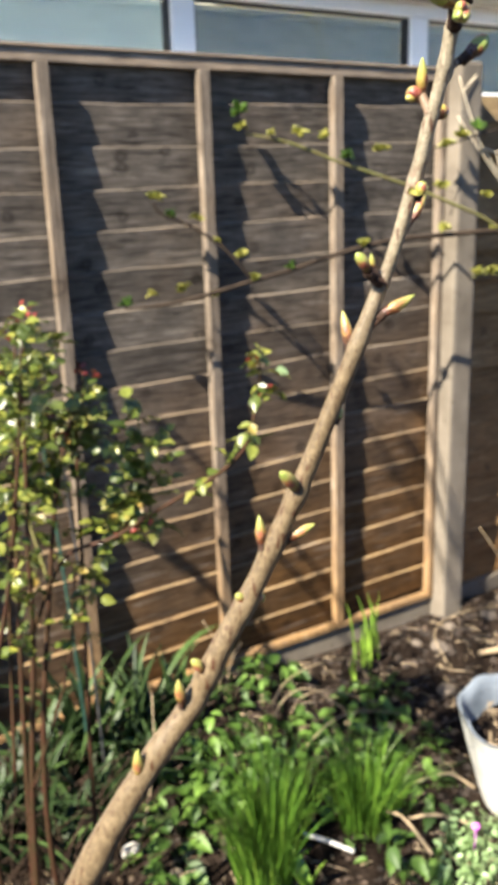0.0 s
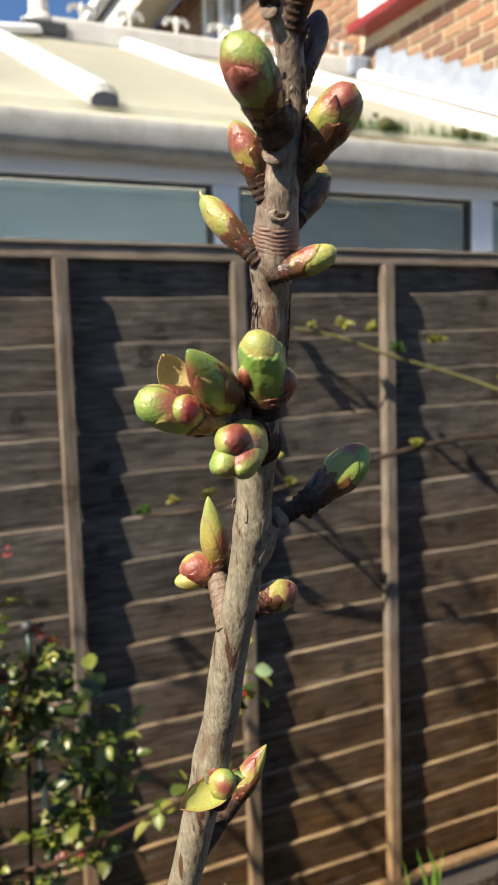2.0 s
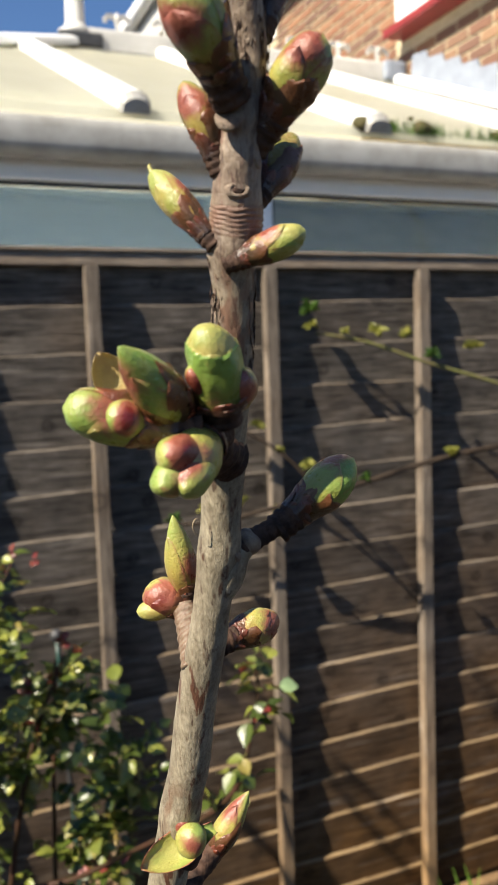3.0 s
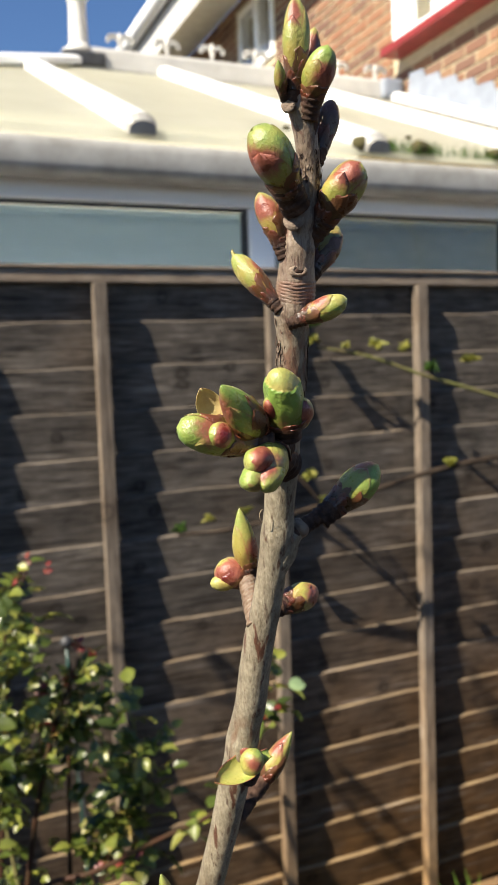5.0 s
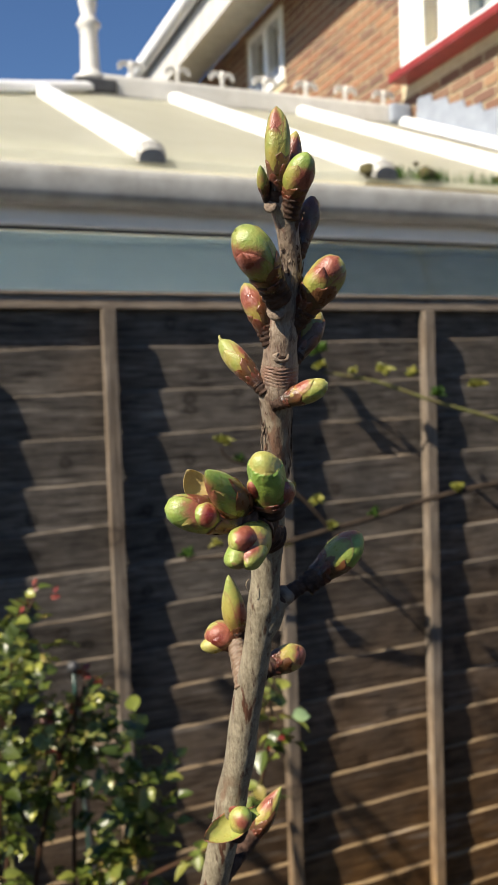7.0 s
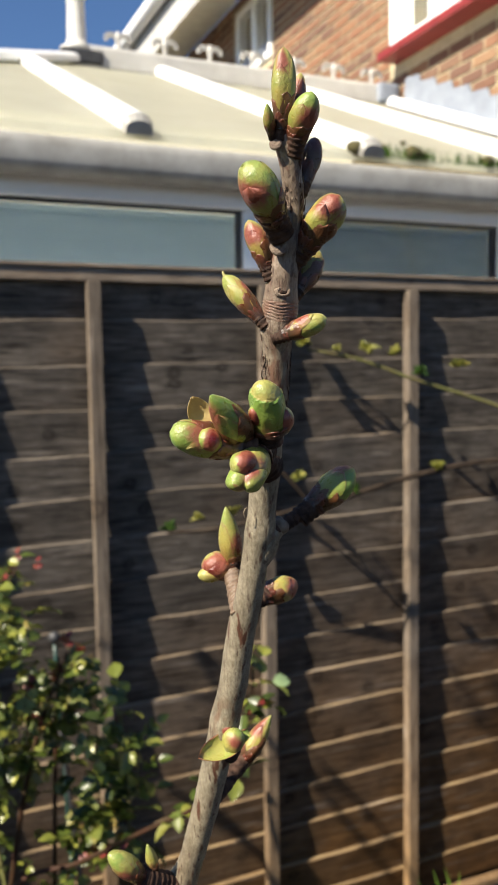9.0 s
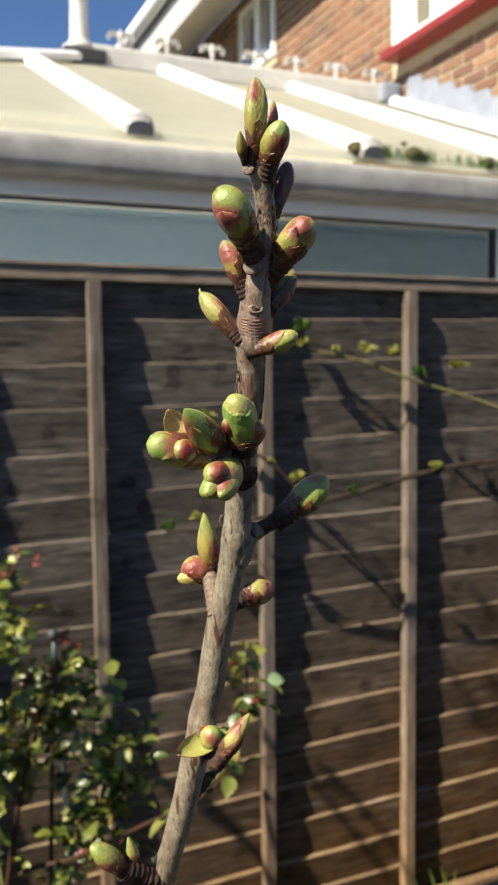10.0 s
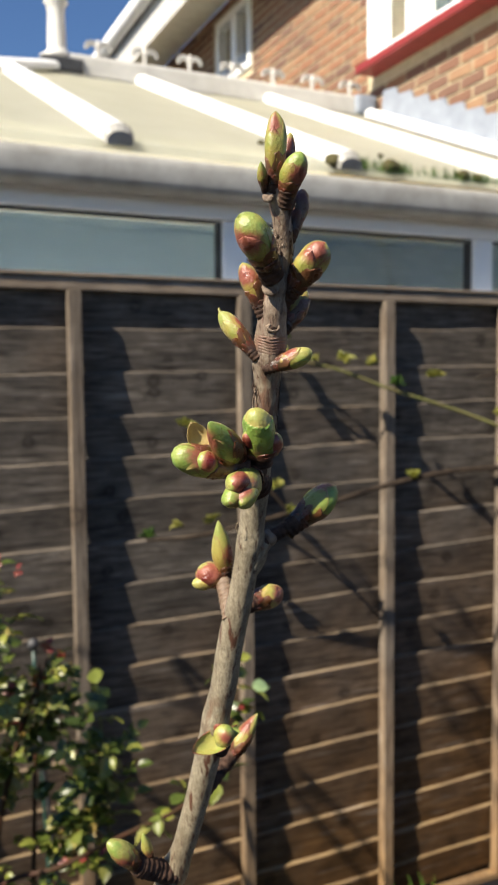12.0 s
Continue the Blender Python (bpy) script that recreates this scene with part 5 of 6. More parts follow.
def put_leaf(me, at, parent, rng, tilt=None, scale=1.0, name="leaf"):
    o = new(name, me)
    o.parent = parent
    o.matrix_basis = pose(at[0], at[1], at[2], rng.uniform(-50, 50), rng.uniform(-55, 30) if tilt is None else tilt, rng.uniform(0, 360)) @ Matrix.Scale(scale, 4)
    return o


def rose_bush():
    rng = random.Random(11)
    p = empty("rose_bush", "rose bush with small glossy green and red young leaves", "rose bush")
    canes = [
        [(0.50, 1.60, 0.03, 0.007), (0.515, 1.57, 0.55, 0.006), (0.545, 1.55, 0.90, 0.005), (0.557, 1.55, 1.11, 0.004), (0.573, 1.55, 1.33, 0.003), (0.565, 1.53, 1.45, 0.002)],
        [(0.58, 1.66, 0.03, 0.007), (0.55, 1.60, 0.57, 0.006), (0.605, 1.60, 1.02, 0.0045), (0.646, 1.60, 1.23, 0.0035), (0.70, 1.60, 1.37, 0.002)],
        [(0.66, 1.68, 0.03, 0.006), (0.655, 1.62, 0.64, 0.005), (0.67, 1.62, 0.94, 0.004), (0.68, 1.62, 1.19, 0.003), (0.69, 1.61, 1.36, 0.002)],
        [(0.46, 1.60, 0.03, 0.007), (0.43, 1.50, 0.70, 0.005), (0.50, 1.46, 1.10, 0.004), (0.535, 1.44, 1.34, 0.0025), (0.55, 1.44, 1.46, 0.002)],
        [(0.545, 1.56, 0.92, 0.004), (0.60, 1.50, 1.083, 0.0036), (0.68, 1.45, 1.125, 0.0034), (0.747, 1.36, 1.200, 0.003), (0.795, 1.295, 1.252, 0.003), (0.824, 1.250, 1.305, 0.0027), (0.842, 1.245, 1.365, 0.0022), (0.852, 1.245, 1.415, 0.0018), (0.849, 1.245, 1.447, 0.0014)],
        [(0.752, 1.465, 1.115, 0.0024), (0.757, 1.475, 1.18, 0.002), (0.755, 1.48, 1.245, 0.0018), (0.748, 1.48, 1.315, 0.0014)],
        [(0.70, 1.485, 1.098, 0.002), (0.715, 1.48, 1.15, 0.0018), (0.728, 1.48, 1.21, 0.0014)],
        [(0.60, 1.60, 1.0, 0.003), (0.58, 1.66, 1.2, 0.0025), (0.61, 1.68, 1.36, 0.002)],
        [(0.52, 1.56, 0.62, 0.003), (0.60, 1.54, 0.85, 0.0025), (0.63, 1.53, 1.05, 0.002)],
        [(0.52, 1.72, 0.03, 0.006), (0.56, 1.74, 0.7, 0.005), (0.60, 1.76, 1.15, 0.004), (0.625, 1.76, 1.40, 0.0025), (0.655, 1.78, 1.47, 0.0018)],
        [(0.50, 1.62, 0.60, 0.004), (0.54, 1.63, 1.05, 0.003), (0.59, 1.62, 1.36, 0.0025), (0.61, 1.61, 1.48, 0.0018)],
        [(0.60, 1.76, 1.10, 0.003), (0.68, 1.70, 1.22, 0.0024), (0.72, 1.66, 1.33, 0.0018)],
    ]
    for i, c in enumerate(canes):
        tube("cane", c, 40, 10, GREENCANE if i in (5, 6, 7) else CANE, p, wobble=0.08, seed=i)
    spots = []
    for i, c in enumerate(canes):
        for q in smooth_path(c, 34):
            if q[2] > (0.9 if i in (0, 3, 8) else 1.0) and i != 4:
                spots.append((q[2], q, i))
    for z, q, i in spots:
        k = rng.choice((2, 3, 4)) if (i in (0, 1, 3, 7, 10) and z > 1.08) else (2 if i not in (5, 6, 12) else 1)
        k = k + 1 if rng.random() < 0.5 else 0
        for _ in range(int(k)):
            d = 0.014 if i in (5, 6, 12) else 0.026
            at = (q[0] + rng.gauss(0, d), q[1] + rng.gauss(0, d), q[2] + rng.gauss(0, d * 0.6))
            if at[0] > 0.80:
                continue
            me = rng.choice((ROSE_LEAVES[:2] + ROSE_LEAVES[3:4]) * 2 + ROSE_LEAVES[2:5] * 2 if rng.random() < (0.985 if z < 1.3 else 0.94) else ROSE_LEAVES[5:6])
            put_leaf(me, at, p, rng, scale=rng.uniform(0.75, 1.15))
    arch = smooth_path(canes[4], 60)
    for k in (24, 26, 28, 31, 33, 36, 38, 40, 42, 43, 45, 47, 49, 50, 51, 53, 54, 56, 57, 58, 59):
        q = arch[k]
        me = rng.choice(ROSE_LEAVES[:5])
        if k in (47, 59):
            me = ROSE_LEAVES[5]
        put_leaf(me, (q[0], q[1], q[2]), p, rng, scale=0.85 if k < 55 else 0.6)
    # one leaf in the paler GREY_LEAF: its sheen is put into the colour
    pale = put_leaf(ROSE_LEAVES[6], (0.8586, 1.243, 1.417), p, rng)
    pale.matrix_basis = pose(0.8586, 1.243, 1.417, 58, -6, -23) @ Matrix.Scale(0.56, 4)
    for at in ((0.702, 1.64, 1.372), (0.655, 1.78, 1.475), (0.70, 1.86, 1.44), (0.61, 1.61, 1.485), (0.70, 1.60, 1.375), (0.722, 1.585, 1.37), (0.565, 1.53, 1.46)):
        put_leaf(ROSE_LEAVES[5], at, p, rng, tilt=-60, scale=0.7)
    return p


rose_bush()
stake = empty("plant_stake", "dark green coated garden stake with a round black top", "plant stake")
tube("rod", [(0.80, 2.06, -0.02, 0.0045), (0.795, 2.13, 0.65, 0.0045), (0.785, 2.20, 1.200, 0.0045)], 24, 10, STAKE, stake)
bm = bmesh.new()
lathe(bm, [(0.0, -0.014), (0.009, -0.011), (0.0135, -0.004), (0.0135, 0.004), (0.009, 0.011), (0.0, 0.014)], 14, (0.785, 2.20, 1.21))
part("stake_cap", bm, DARKCAP, stake, smooth=True)
tagged(tube("thin_stake", [(0.85, 2.12, 0.0, 0.004), (0.80, 2.0, 0.6, 0.004), (0.735, 1.88, 1.15, 0.004)], 16, 8, DARKCAP), "thin dark garden cane in the rose bush", "garden cane")


# ---- climber on the fence ----
def climber_leaf(mat, seed):
    rng = random.Random(seed)
    V, Fc = [], []
    for k in range(5):
        m = pose(0, 0, 0, rng.uniform(-30, 30), rng.uniform(-70, -10), k * 72 + rng.uniform(-20, 20))
        add_blade(V, Fc, leaf_verts(rng.uniform(0.012, 0.02), 0.006, 0.5, 0.2, 0.1, 5), m)
    return mesh_of("leaf", V, Fc, mat)


CLIMB = [climber_leaf(LEAF_CLIMB, 1), climber_leaf(LEAF_CLIMB, 2), climber_leaf(LEAF_WEED, 3)]


def climber():
    rng = random.Random(5)
    p = empty("climbing_plant", "thin bare climber stems with young green leaves tied to fence", "climbing plant")
    stems = [
        ([(1.513, 2.38, 1.845, 0.0035), (1.649, 2.35, 1.817, 0.004), (1.802, 2.31, 1.76, 0.0045), (2.008, 2.27, 1.695, 0.005), (2.148, 2.22, 1.637, 0.0052), (2.307, 2.18, 1.563, 0.0055), (2.463, 2.14, 1.427, 0.006), (2.68, 2.18, 1.25, 0.006)], GREENCANE),
        ([(1.095, 2.34, 1.391, 0.003), (1.238, 2.32, 1.395, 0.0045), (1.461, 2.28, 1.44, 0.0055), (1.583, 2.26, 1.465, 0.006), (1.742, 2.23, 1.505, 0.006), (1.899, 2.19, 1.534, 0.006), (2.086, 2.15, 1.542, 0.0065), (2.234, 2.11, 1.546, 0.0065), (2.50, 2.10, 1.527, 0.007), (2.68, 2.18, 1.45, 0.007)], BROWNCANE),
        ([(1.197, 2.34, 1.664, 0.0025), (1.22, 2.34, 1.634, 0.003), (1.298, 2.33, 1.601, 0.0032), (1.385, 2.30, 1.537, 0.0036), (1.465, 2.28, 1.445, 0.004)], BROWNCANE),
        ([(2.325, 2.28, 1.389, 0.0025), (2.403, 2.28, 1.397, 0.003), (2.564, 2.26, 1.416, 0.0035), (2.705, 2.22, 1.454, 0.004)], GREENCANE),
        ([(2.101, 2.30, 1.789, 0.002), (2.242, 2.29, 1.819, 0.0022), (2.442, 2.27, 1.864, 0.0025), (2.714, 2.23, 1.898, 0.003)], BROWNCANE),
        ([(2.475, 2.22, 2.40, 0.0035), (2.53, 2.21, 2.337, 0.0045), (2.564, 2.21, 2.234, 0.0055), (2.608, 2.21, 2.129, 0.006), (2.63, 2.21, 2.02, 0.0065), (2.66, 2.215, 1.86, 0.007), (2.69, 2.215, 1.5, 0.009), (2.74, 2.20, 0.8, 0.012), (2.78, 2.18, 0.05, 0.014)], BROWNCANE),
    ]
    for i, (c, mat) in enumerate(stems):
        tube("stem", [(*q[:3], q[3] * (1.2 if mat is BROWNCANE else 1.05)) for q in c], 60, 10, mat, p, wobble=0.10, seed=i * 3.0)
    # tufts of young leaves: place and size
    tufts = [(1.490, 2.37, 1.905, 1.5), (1.498, 2.37, 1.865, 1.1), (1.588, 2.36, 1.843, 0.8), (1.666, 2.34, 1.845, 1.5), (1.745, 2.32, 1.832, 1.1), (1.815, 2.30, 1.775, 1.2), (1.940, 2.29, 1.795, 1.3), (2.126, 2.23, 1.685, 1.2), (2.273, 2.18, 1.65, 1.1), (2.37, 2.16, 1.585, 1.2)]
    tufts += [(1.100, 2.34, 1.398, 1.2), (1.174, 2.335, 1.42, 1.0), (1.261, 2.32, 1.425, 1.4), (1.36, 2.31, 1.41, 0.8), (1.469, 2.28, 1.452, 1.0), (1.585, 2.26, 1.468, 1.1), (1.811, 2.21, 1.525, 1.2), (2.07, 2.15, 1.56, 1.3), (2.24, 2.11, 1.55, 1.0)]
    tufts += [(1.200, 2.34, 1.678, 1.4), (1.242, 2.34, 1.625, 1.0), (1.319, 2.33, 1.622, 1.0), (1.37, 2.31, 1.553, 0.9), (1.433, 2.29, 1.515, 1.1), (2.258, 2.28, 1.835, 1.6), (2.318, 2.28, 1.860, 1.5), (2.20, 2.29, 1.81, 1.4), (2.44, 2.27, 1.87, 1.3), (2.345, 2.28, 1.400, 1.3), (2.411, 2.28, 1.404, 1.4), (2.56, 2.26, 1.42, 1.2)]
    for k, (x, y, z, sc) in enumerate(tufts):
        for _ in range(3):
            put_leaf(CLIMB[k % 2 if k % 5 else 2], (x + rng.uniform(-0.004, 0.004), y, z + rng.uniform(-0.004, 0.004)), p, rng, tilt=-40, scale=sc * rng.uniform(1.1, 1.45))
    line = smooth_path(stems[5][0], 100)
    for k in range(9):
        q = line[k * 5]
        put_leaf(CLIMB[2], q[:3], p, rng, tilt=-30, scale=1.5)
    return p


climber()


def twine(pts, r=0.0022, n=24):
    return tube("twine", pts, n, 6, STRING, TIES, radius=r, wobble=0.0)


TIES = empty("garden_twine", "pale natural twine tying the climber to the post", "twine")
twine([(2.285, 2.332, 2.02), (2.30, 2.325, 1.97), (2.33, 2.31, 1.88), (2.371, 2.30, 1.80), (2.48, 2.27, 1.66), (2.597, 2.245, 1.519)])
twine([(2.283, 2.330, 1.90), (2.33, 2.31, 1.83), (2.45, 2.28, 1.68), (2.59, 2.25, 1.515)])
twine([(2.371, 2.30, 1.80), (2.42, 2.28, 1.785), (2.50, 2.27, 1.765), (2.672, 2.245, 1.735)])
twine([(2.30, 2.327, 1.975), (2.33, 2.33, 2.0), (2.36, 2.332, 2.025)])
twine([(2.417, 2.285, 1.79), (2.43, 2.28, 1.74), (2.445, 2.28, 1.71), (2.435, 2.28, 1.745), (2.42, 2.285, 1.785)])
trng = random.Random(3)
for k in range(7):
    a = [(2.585 + trng.uniform(-0.03, 0.06), 2.235 + trng.uniform(-0.015, 0.01), 1.53 + trng.uniform(-0.015, 0.015))]
    for j in range(1, 6):
        a.append((2.62 + 0.03 * math.sin(j * 1.4 + k * 1.9) + 0.012 * k % 0.03, 2.235 + 0.01 * math.cos(j + k), 1.53 - 0.07 * j - trng.uniform(0, 0.02)))
    twine(a, 0.0025)
twine([(2.56, 2.245, 1.52), (2.58, 2.238, 1.545), (2.64, 2.235, 1.54), (2.66, 2.238, 1.51), (2.60, 2.24, 1.505), (2.56, 2.245, 1.52)], 0.003)
tagged(tube("plant_tie", [(2.664, 2.239, 1.83, 0.004), (2.69, 2.205, 1.82, 0.004), (2.72, 2.237, 1.81, 0.004), (2.68, 2.205, 1.79, 0.004)], 24, 6, ORANGE), "orange plastic plant tie on the timber post", "plant tie")


# ---- bed: weeds, grass, bulbs, debris ----
def weed(at, n, spread, size, seed, mat=None, group="weeds"):
    rng = random.Random(seed)
    V, Fc = [], []
    gz = ground_z(at[0], at[1])
    for k in range(n):
        a = rng.uniform(0, 360)
        r = spread * math.sqrt(rng.random())
        x, y = at[0] + r * math.cos(radians(a)), at[1] + r * math.sin(radians(a))
        z = ground_z(x, y) + rng.uniform(0.02, 0.10) * (1 - 0.5 * r / spread)
        s = size * rng.uniform(0.6, 1.2)
        add_blade(V, Fc, leaf_verts(s, s * rng.uniform(0.22, 0.34), 0.35, rng.uniform(0.1, 0.6), 0.20, 12), pose(x, y, z, rng.uniform(-30, 30), rng.uniform(-35, 25), a + rng.uniform(-70, 70)))
        add_blade(V, Fc, [[Vector((0, -0.0012, -0.002)), Vector((0, 0, 0)), Vector((0, 0.0012, -0.002))], [Vector((z - gz + 0.03, -0.0012, -0.002)), Vector((z - gz + 0.03, 0, 0)), Vector((z - gz + 0.03, 0.0012, -0.002))]], pose(x, y, z, 0, 90 + rng.uniform(-25, 25), rng.uniform(0, 360)))
    ob = new("weed", mesh_of("weed", V, Fc, mat or LEAF_WEED))
    return tagged(ob, "low leafy green weed growing in the soil", "weed", group, "stuff")


for i, (x, y, n, s, z) in enumerate([(1.50, 2.30, 34, 0.10, 0.05), (1.36, 2.28, 26, 0.10, 0.05), (1.40, 2.05, 40, 0.13, 0.05), (1.18, 2.02, 46, 0.14, 0.055), (1.02, 1.90, 34, 0.12, 0.06), (0.90, 1.84, 24, 0.09, 0.065), (1.30, 1.86, 40, 0.13, 0.05), (1.52, 1.92, 36, 0.13, 0.05), (1.74, 2.06, 40, 0.11, 0.055), (1.70, 1.82, 26, 0.09, 0.055), (1.62, 1.66, 14, 0.07, 0.055), (1.20, 2.22, 30, 0.12, 0.05), (1.36, 1.56, 18, 0.09, 0.05), (1.02, 2.16, 30, 0.12, 0.05), (0.86, 2.05, 16, 0.1, 0.05), (1.50, 1.46, 14, 0.07, 0.05)]):
    weed((x, y), n, s, z, 40 + i)
for i, (x, y) in enumerate([(1.075, 1.60), (1.15, 1.575)]):
    rng = random.Random(i)
    V, Fc = [], []
    for k in range(3):
        add_blade(V, Fc, leaf_verts(0.13, 0.018, 0.4, 0.15, 0.0, 9), pose(x, y, ground_z(x, y), 0, -70 + rng.uniform(-12, 18), rng.uniform(0, 360)))
    tagged(new("weed", mesh_of("weed", V, Fc, SHOOT)), "upright pale green broad-bladed weed", "weed", "weeds", "stuff")
weed((1.60, 1.46), 90, 0.10, 0.022, 90, GREY_LEAF)
weed((1.52, 1.38), 90, 0.10, 0.022, 91, GREY_LEAF)
bm = bmesh.new()
for k in range(5):
    a = k * 1.256
    lathe(bm, [(0.0, -0.004), (0.006, 0.0), (0.004, 0.006), (0.0, 0.008)], 7, (1.567 + 0.006 * math.cos(a), 1.44 + 0.006 * math.sin(a), 0.13))
lathe(bm, [(0.0012, -0.09), (0.0012, 0.0)], 6, (1.567, 1.44, 0.13))
tagged(link("purple_flower", bm, PETAL, smooth=True), "single small purple flower on grey-green foliage", "flower")


def grass_clump(at, n, spread, height, seed, lean=0.3):
    rng = random.Random(seed)
    V, Fc = [], []
    for k in range(n):
        a, r = rng.uniform(0, 6.283), spread * math.sqrt(rng.random())
        x, y = at[0] + r * math.cos(a), at[1] + r * math.sin(a)
        b = Vector((x, y, ground_z(x, y) - 0.01))
        h = height * rng.uniform(0.55, 1.12)
        da = a + rng.uniform(-0.9, 0.9)
        out = h * lean * rng.uniform(0.1, 1.0) * (0.35 + r / spread)
        wa = rng.uniform(0, 6.283)
        w = rng.uniform(0.0011, 0.0021)
        sd = Vector((math.cos(wa), math.sin(wa), 0))
        rows = []
        for i in range(7):
            s = i / 6
            c = b + Vector((math.cos(da), math.sin(da), 0)) * out * s ** 2.2 + Vector((0, 0, h * (s - 0.12 * s * s * (out / h) * 3)))
            ww = w * (1 - s ** 3) + 0.0002
            rows.append([c - sd * ww, c + Vector((-sd.y, sd.x, 0)) * ww * 0.3, c + sd * ww])
        add_blade(V, Fc, rows, Matrix())
    ob = new("grass_clump", mesh_of("grass_clump", V, Fc, GRASS))
    return tagged(ob, "bright green tuft of fine grass in the bed", "grass", "grass clumps", "stuff")


grass_clump((1.075, 1.66), 300, 0.075, 0.38, 1, 0.35)
grass_clump((1.17, 1.74), 170, 0.07, 0.34, 2, 0.4)
grass_clump((1.40, 1.68), 210, 0.065, 0.28, 3, 0.5)
grass_clump((1.47, 1.72), 90, 0.07, 0.24, 4, 0.7)


def strap_plant(name, label, cat, at, n, L, W, mat, seed, lean):
    rng = random.Random(seed)
    p = empty(name, label, cat)
    for k in range(n):
        a = rng.uniform(0, 6.283)
        b = Vector((at[0] + rng.uniform(-0.05, 0.05), at[1] + rng.uniform(-0.04, 0.04), 0))
        b.z = ground_z(b.x, b.y) - 0.01
        h, o = L * rng.uniform(0.6, 1.1), rng.uniform(0.15, 1.0) * lean
        d = Vector((math.cos(a), math.sin(a), 0))
        sd = Vector((-d.y, d.x, 0))
        rows = []
        for i in range(11):
            s = i / 10
            c = b + d * (h * o * s ** 1.8) + Vector((0, 0, h * (s - 0.55 * o * s ** 3)))
            w = W * (1 - s ** 4) * (0.7 + 0.3 * math.sin(math.pi * s)) + 0.0004
            rows.append([c - sd * w, c - d * w * 0.35, c + sd * w])
        V, Fc = [], []
        add_blade(V, Fc, rows, Matrix())
        o2 = new("blade", mesh_of("blade", V, Fc, mat))
        o2.parent = p
    return p


strap_plant("bulb_shoots", "upright light green bulb shoots by the fence", "bulb plant", (1.88, 2.25), 9, 0.27, 0.0085, SHOOT, 4, 0.22)
strap_plant("bulb_shoots", "short light green bulb shoots by the fence", "bulb plant", (1.82, 2.22), 5, 0.17, 0.006, SHOOT, 5, 0.25)
strap_plant("strap_leaved_plant", "clump of drooping strap-shaped green leaves", "garden plant", (0.84, 2.22), 30, 0.42, 0.010, STRAP, 6, 0.9)
strap_plant("strap_leaved_plant", "clump of drooping strap-shaped green leaves", "garden plant", (1.02, 2.24), 28, 0.38, 0.010, STRAP, 7, 1.0)
strap_plant("strap_leaved_plant", "clump of drooping strap-shaped green leaves", "garden plant", (0.93, 2.06), 26, 0.30, 0.009, STRAP, 8, 1.0)
strap_plant("strap_leaved_plant", "clump of drooping strap-shaped green leaves", "garden plant", (1.16, 2.26), 18, 0.28, 0.009, STRAP, 9, 1.0)


# extra clumps added as a dark mass in place of the deep shade here
for sx, sy, sn, sl, sd in ((0.72, 2.18, 34, 0.34, 10), (0.60, 2.10, 34, 0.34, 11), (0.66, 1.98, 26, 0.28, 12), (0.50, 2.02, 30, 0.32, 13), (0.78, 2.02, 22, 0.26, 14)):
    strap_plant("strap_leaved_plant", "clump of drooping strap-shaped green leaves", "garden plant", (sx, sy), sn, sl, 0.009, STRAP, sd, 1.0)


def dead_twigs():
    rng = random.Random(21)
    for k in range(230):
        x, y = 0.62 + rng.uniform(-0.24, 0.17), 1.98 + rng.uniform(-0.22, 0.25)
        h = rng.uniform(0.06, 0.36)
        dx, dy = rng.gauss(0, 0.13), rng.gauss(0, 0.09)
        tube("cane", [(x, y, 0.02, 0.0034), (x + dx * 0.25, y + dy * 0.5, h * 0.6, 0.0026), (x + dx, y + dy, h, 0.001)], 10, 6, DEADWOOD, DEAD, wobble=0.1, seed=k)


DEAD = empty("dead_stems", "tangle of dry brown dead stems at the rose foot", "dead stems")
dead_twigs()
stalks = [
    [(1.421, 2.20, 0.08), (1.50, 2.21, 0.17), (1.63, 2.2, 0.20), (1.76, 2.2, 0.17), (1.82, 2.18, 0.08)],
    [(1.36, 2.12, 0.07), (1.44, 2.12, 0.18), (1.53, 2.1, 0.19), (1.63, 2.04, 0.10)],
    [(1.45, 2.14, 0.07), (1.50, 2.12, 0.16), (1.60, 2.1, 0.16), (1.75, 2.05, 0.09)],
    [(1.42, 1.98, 0.10), (1.52, 1.97, 0.16), (1.64, 1.96, 0.15), (1.78, 1.95, 0.09)],
    [(2.30, 2.10, 0.11), (2.42, 2.11, 0.13), (2.55, 2.05, 0.13), (2.72, 2.03, 0.12)],
    [(2.10, 2.10, 0.09), (2.13, 2.2, 0.16), (2.3, 2.24, 0.17), (2.6, 2.2, 0.14)],
    [(1.30, 2.30, 0.10), (1.31, 2.29, 0.30), (1.26, 2.30, 0.42)],
    [(1.31, 2.28, 0.10), (1.33, 2.27, 0.25), (1.37, 2.26, 0.33)],
    [(1.50, 1.62, 0.06), (1.55, 1.56, 0.09), (1.62, 1.5, 0.07)],
    [(1.43, 1.68, 0.07), (1.46, 1.60, 0.10), (1.46, 1.48, 0.07)],
    [(1.60, 1.72, 0.06), (1.68, 1.66, 0.10), (1.73, 1.60, 0.07)],
    [(0.86, 1.92, 0.07), (0.93, 1.97, 0.25), (0.96, 2.02, 0.42)],
    [(2.72, 2.2, 0.1), (2.60, 2.3, 0.25), (2.50, 2.36, 0.42)],
    [(2.66, 2.24, 0.18), (2.60, 2.32, 0.30), (2.60, 2.34, 0.38)],
]
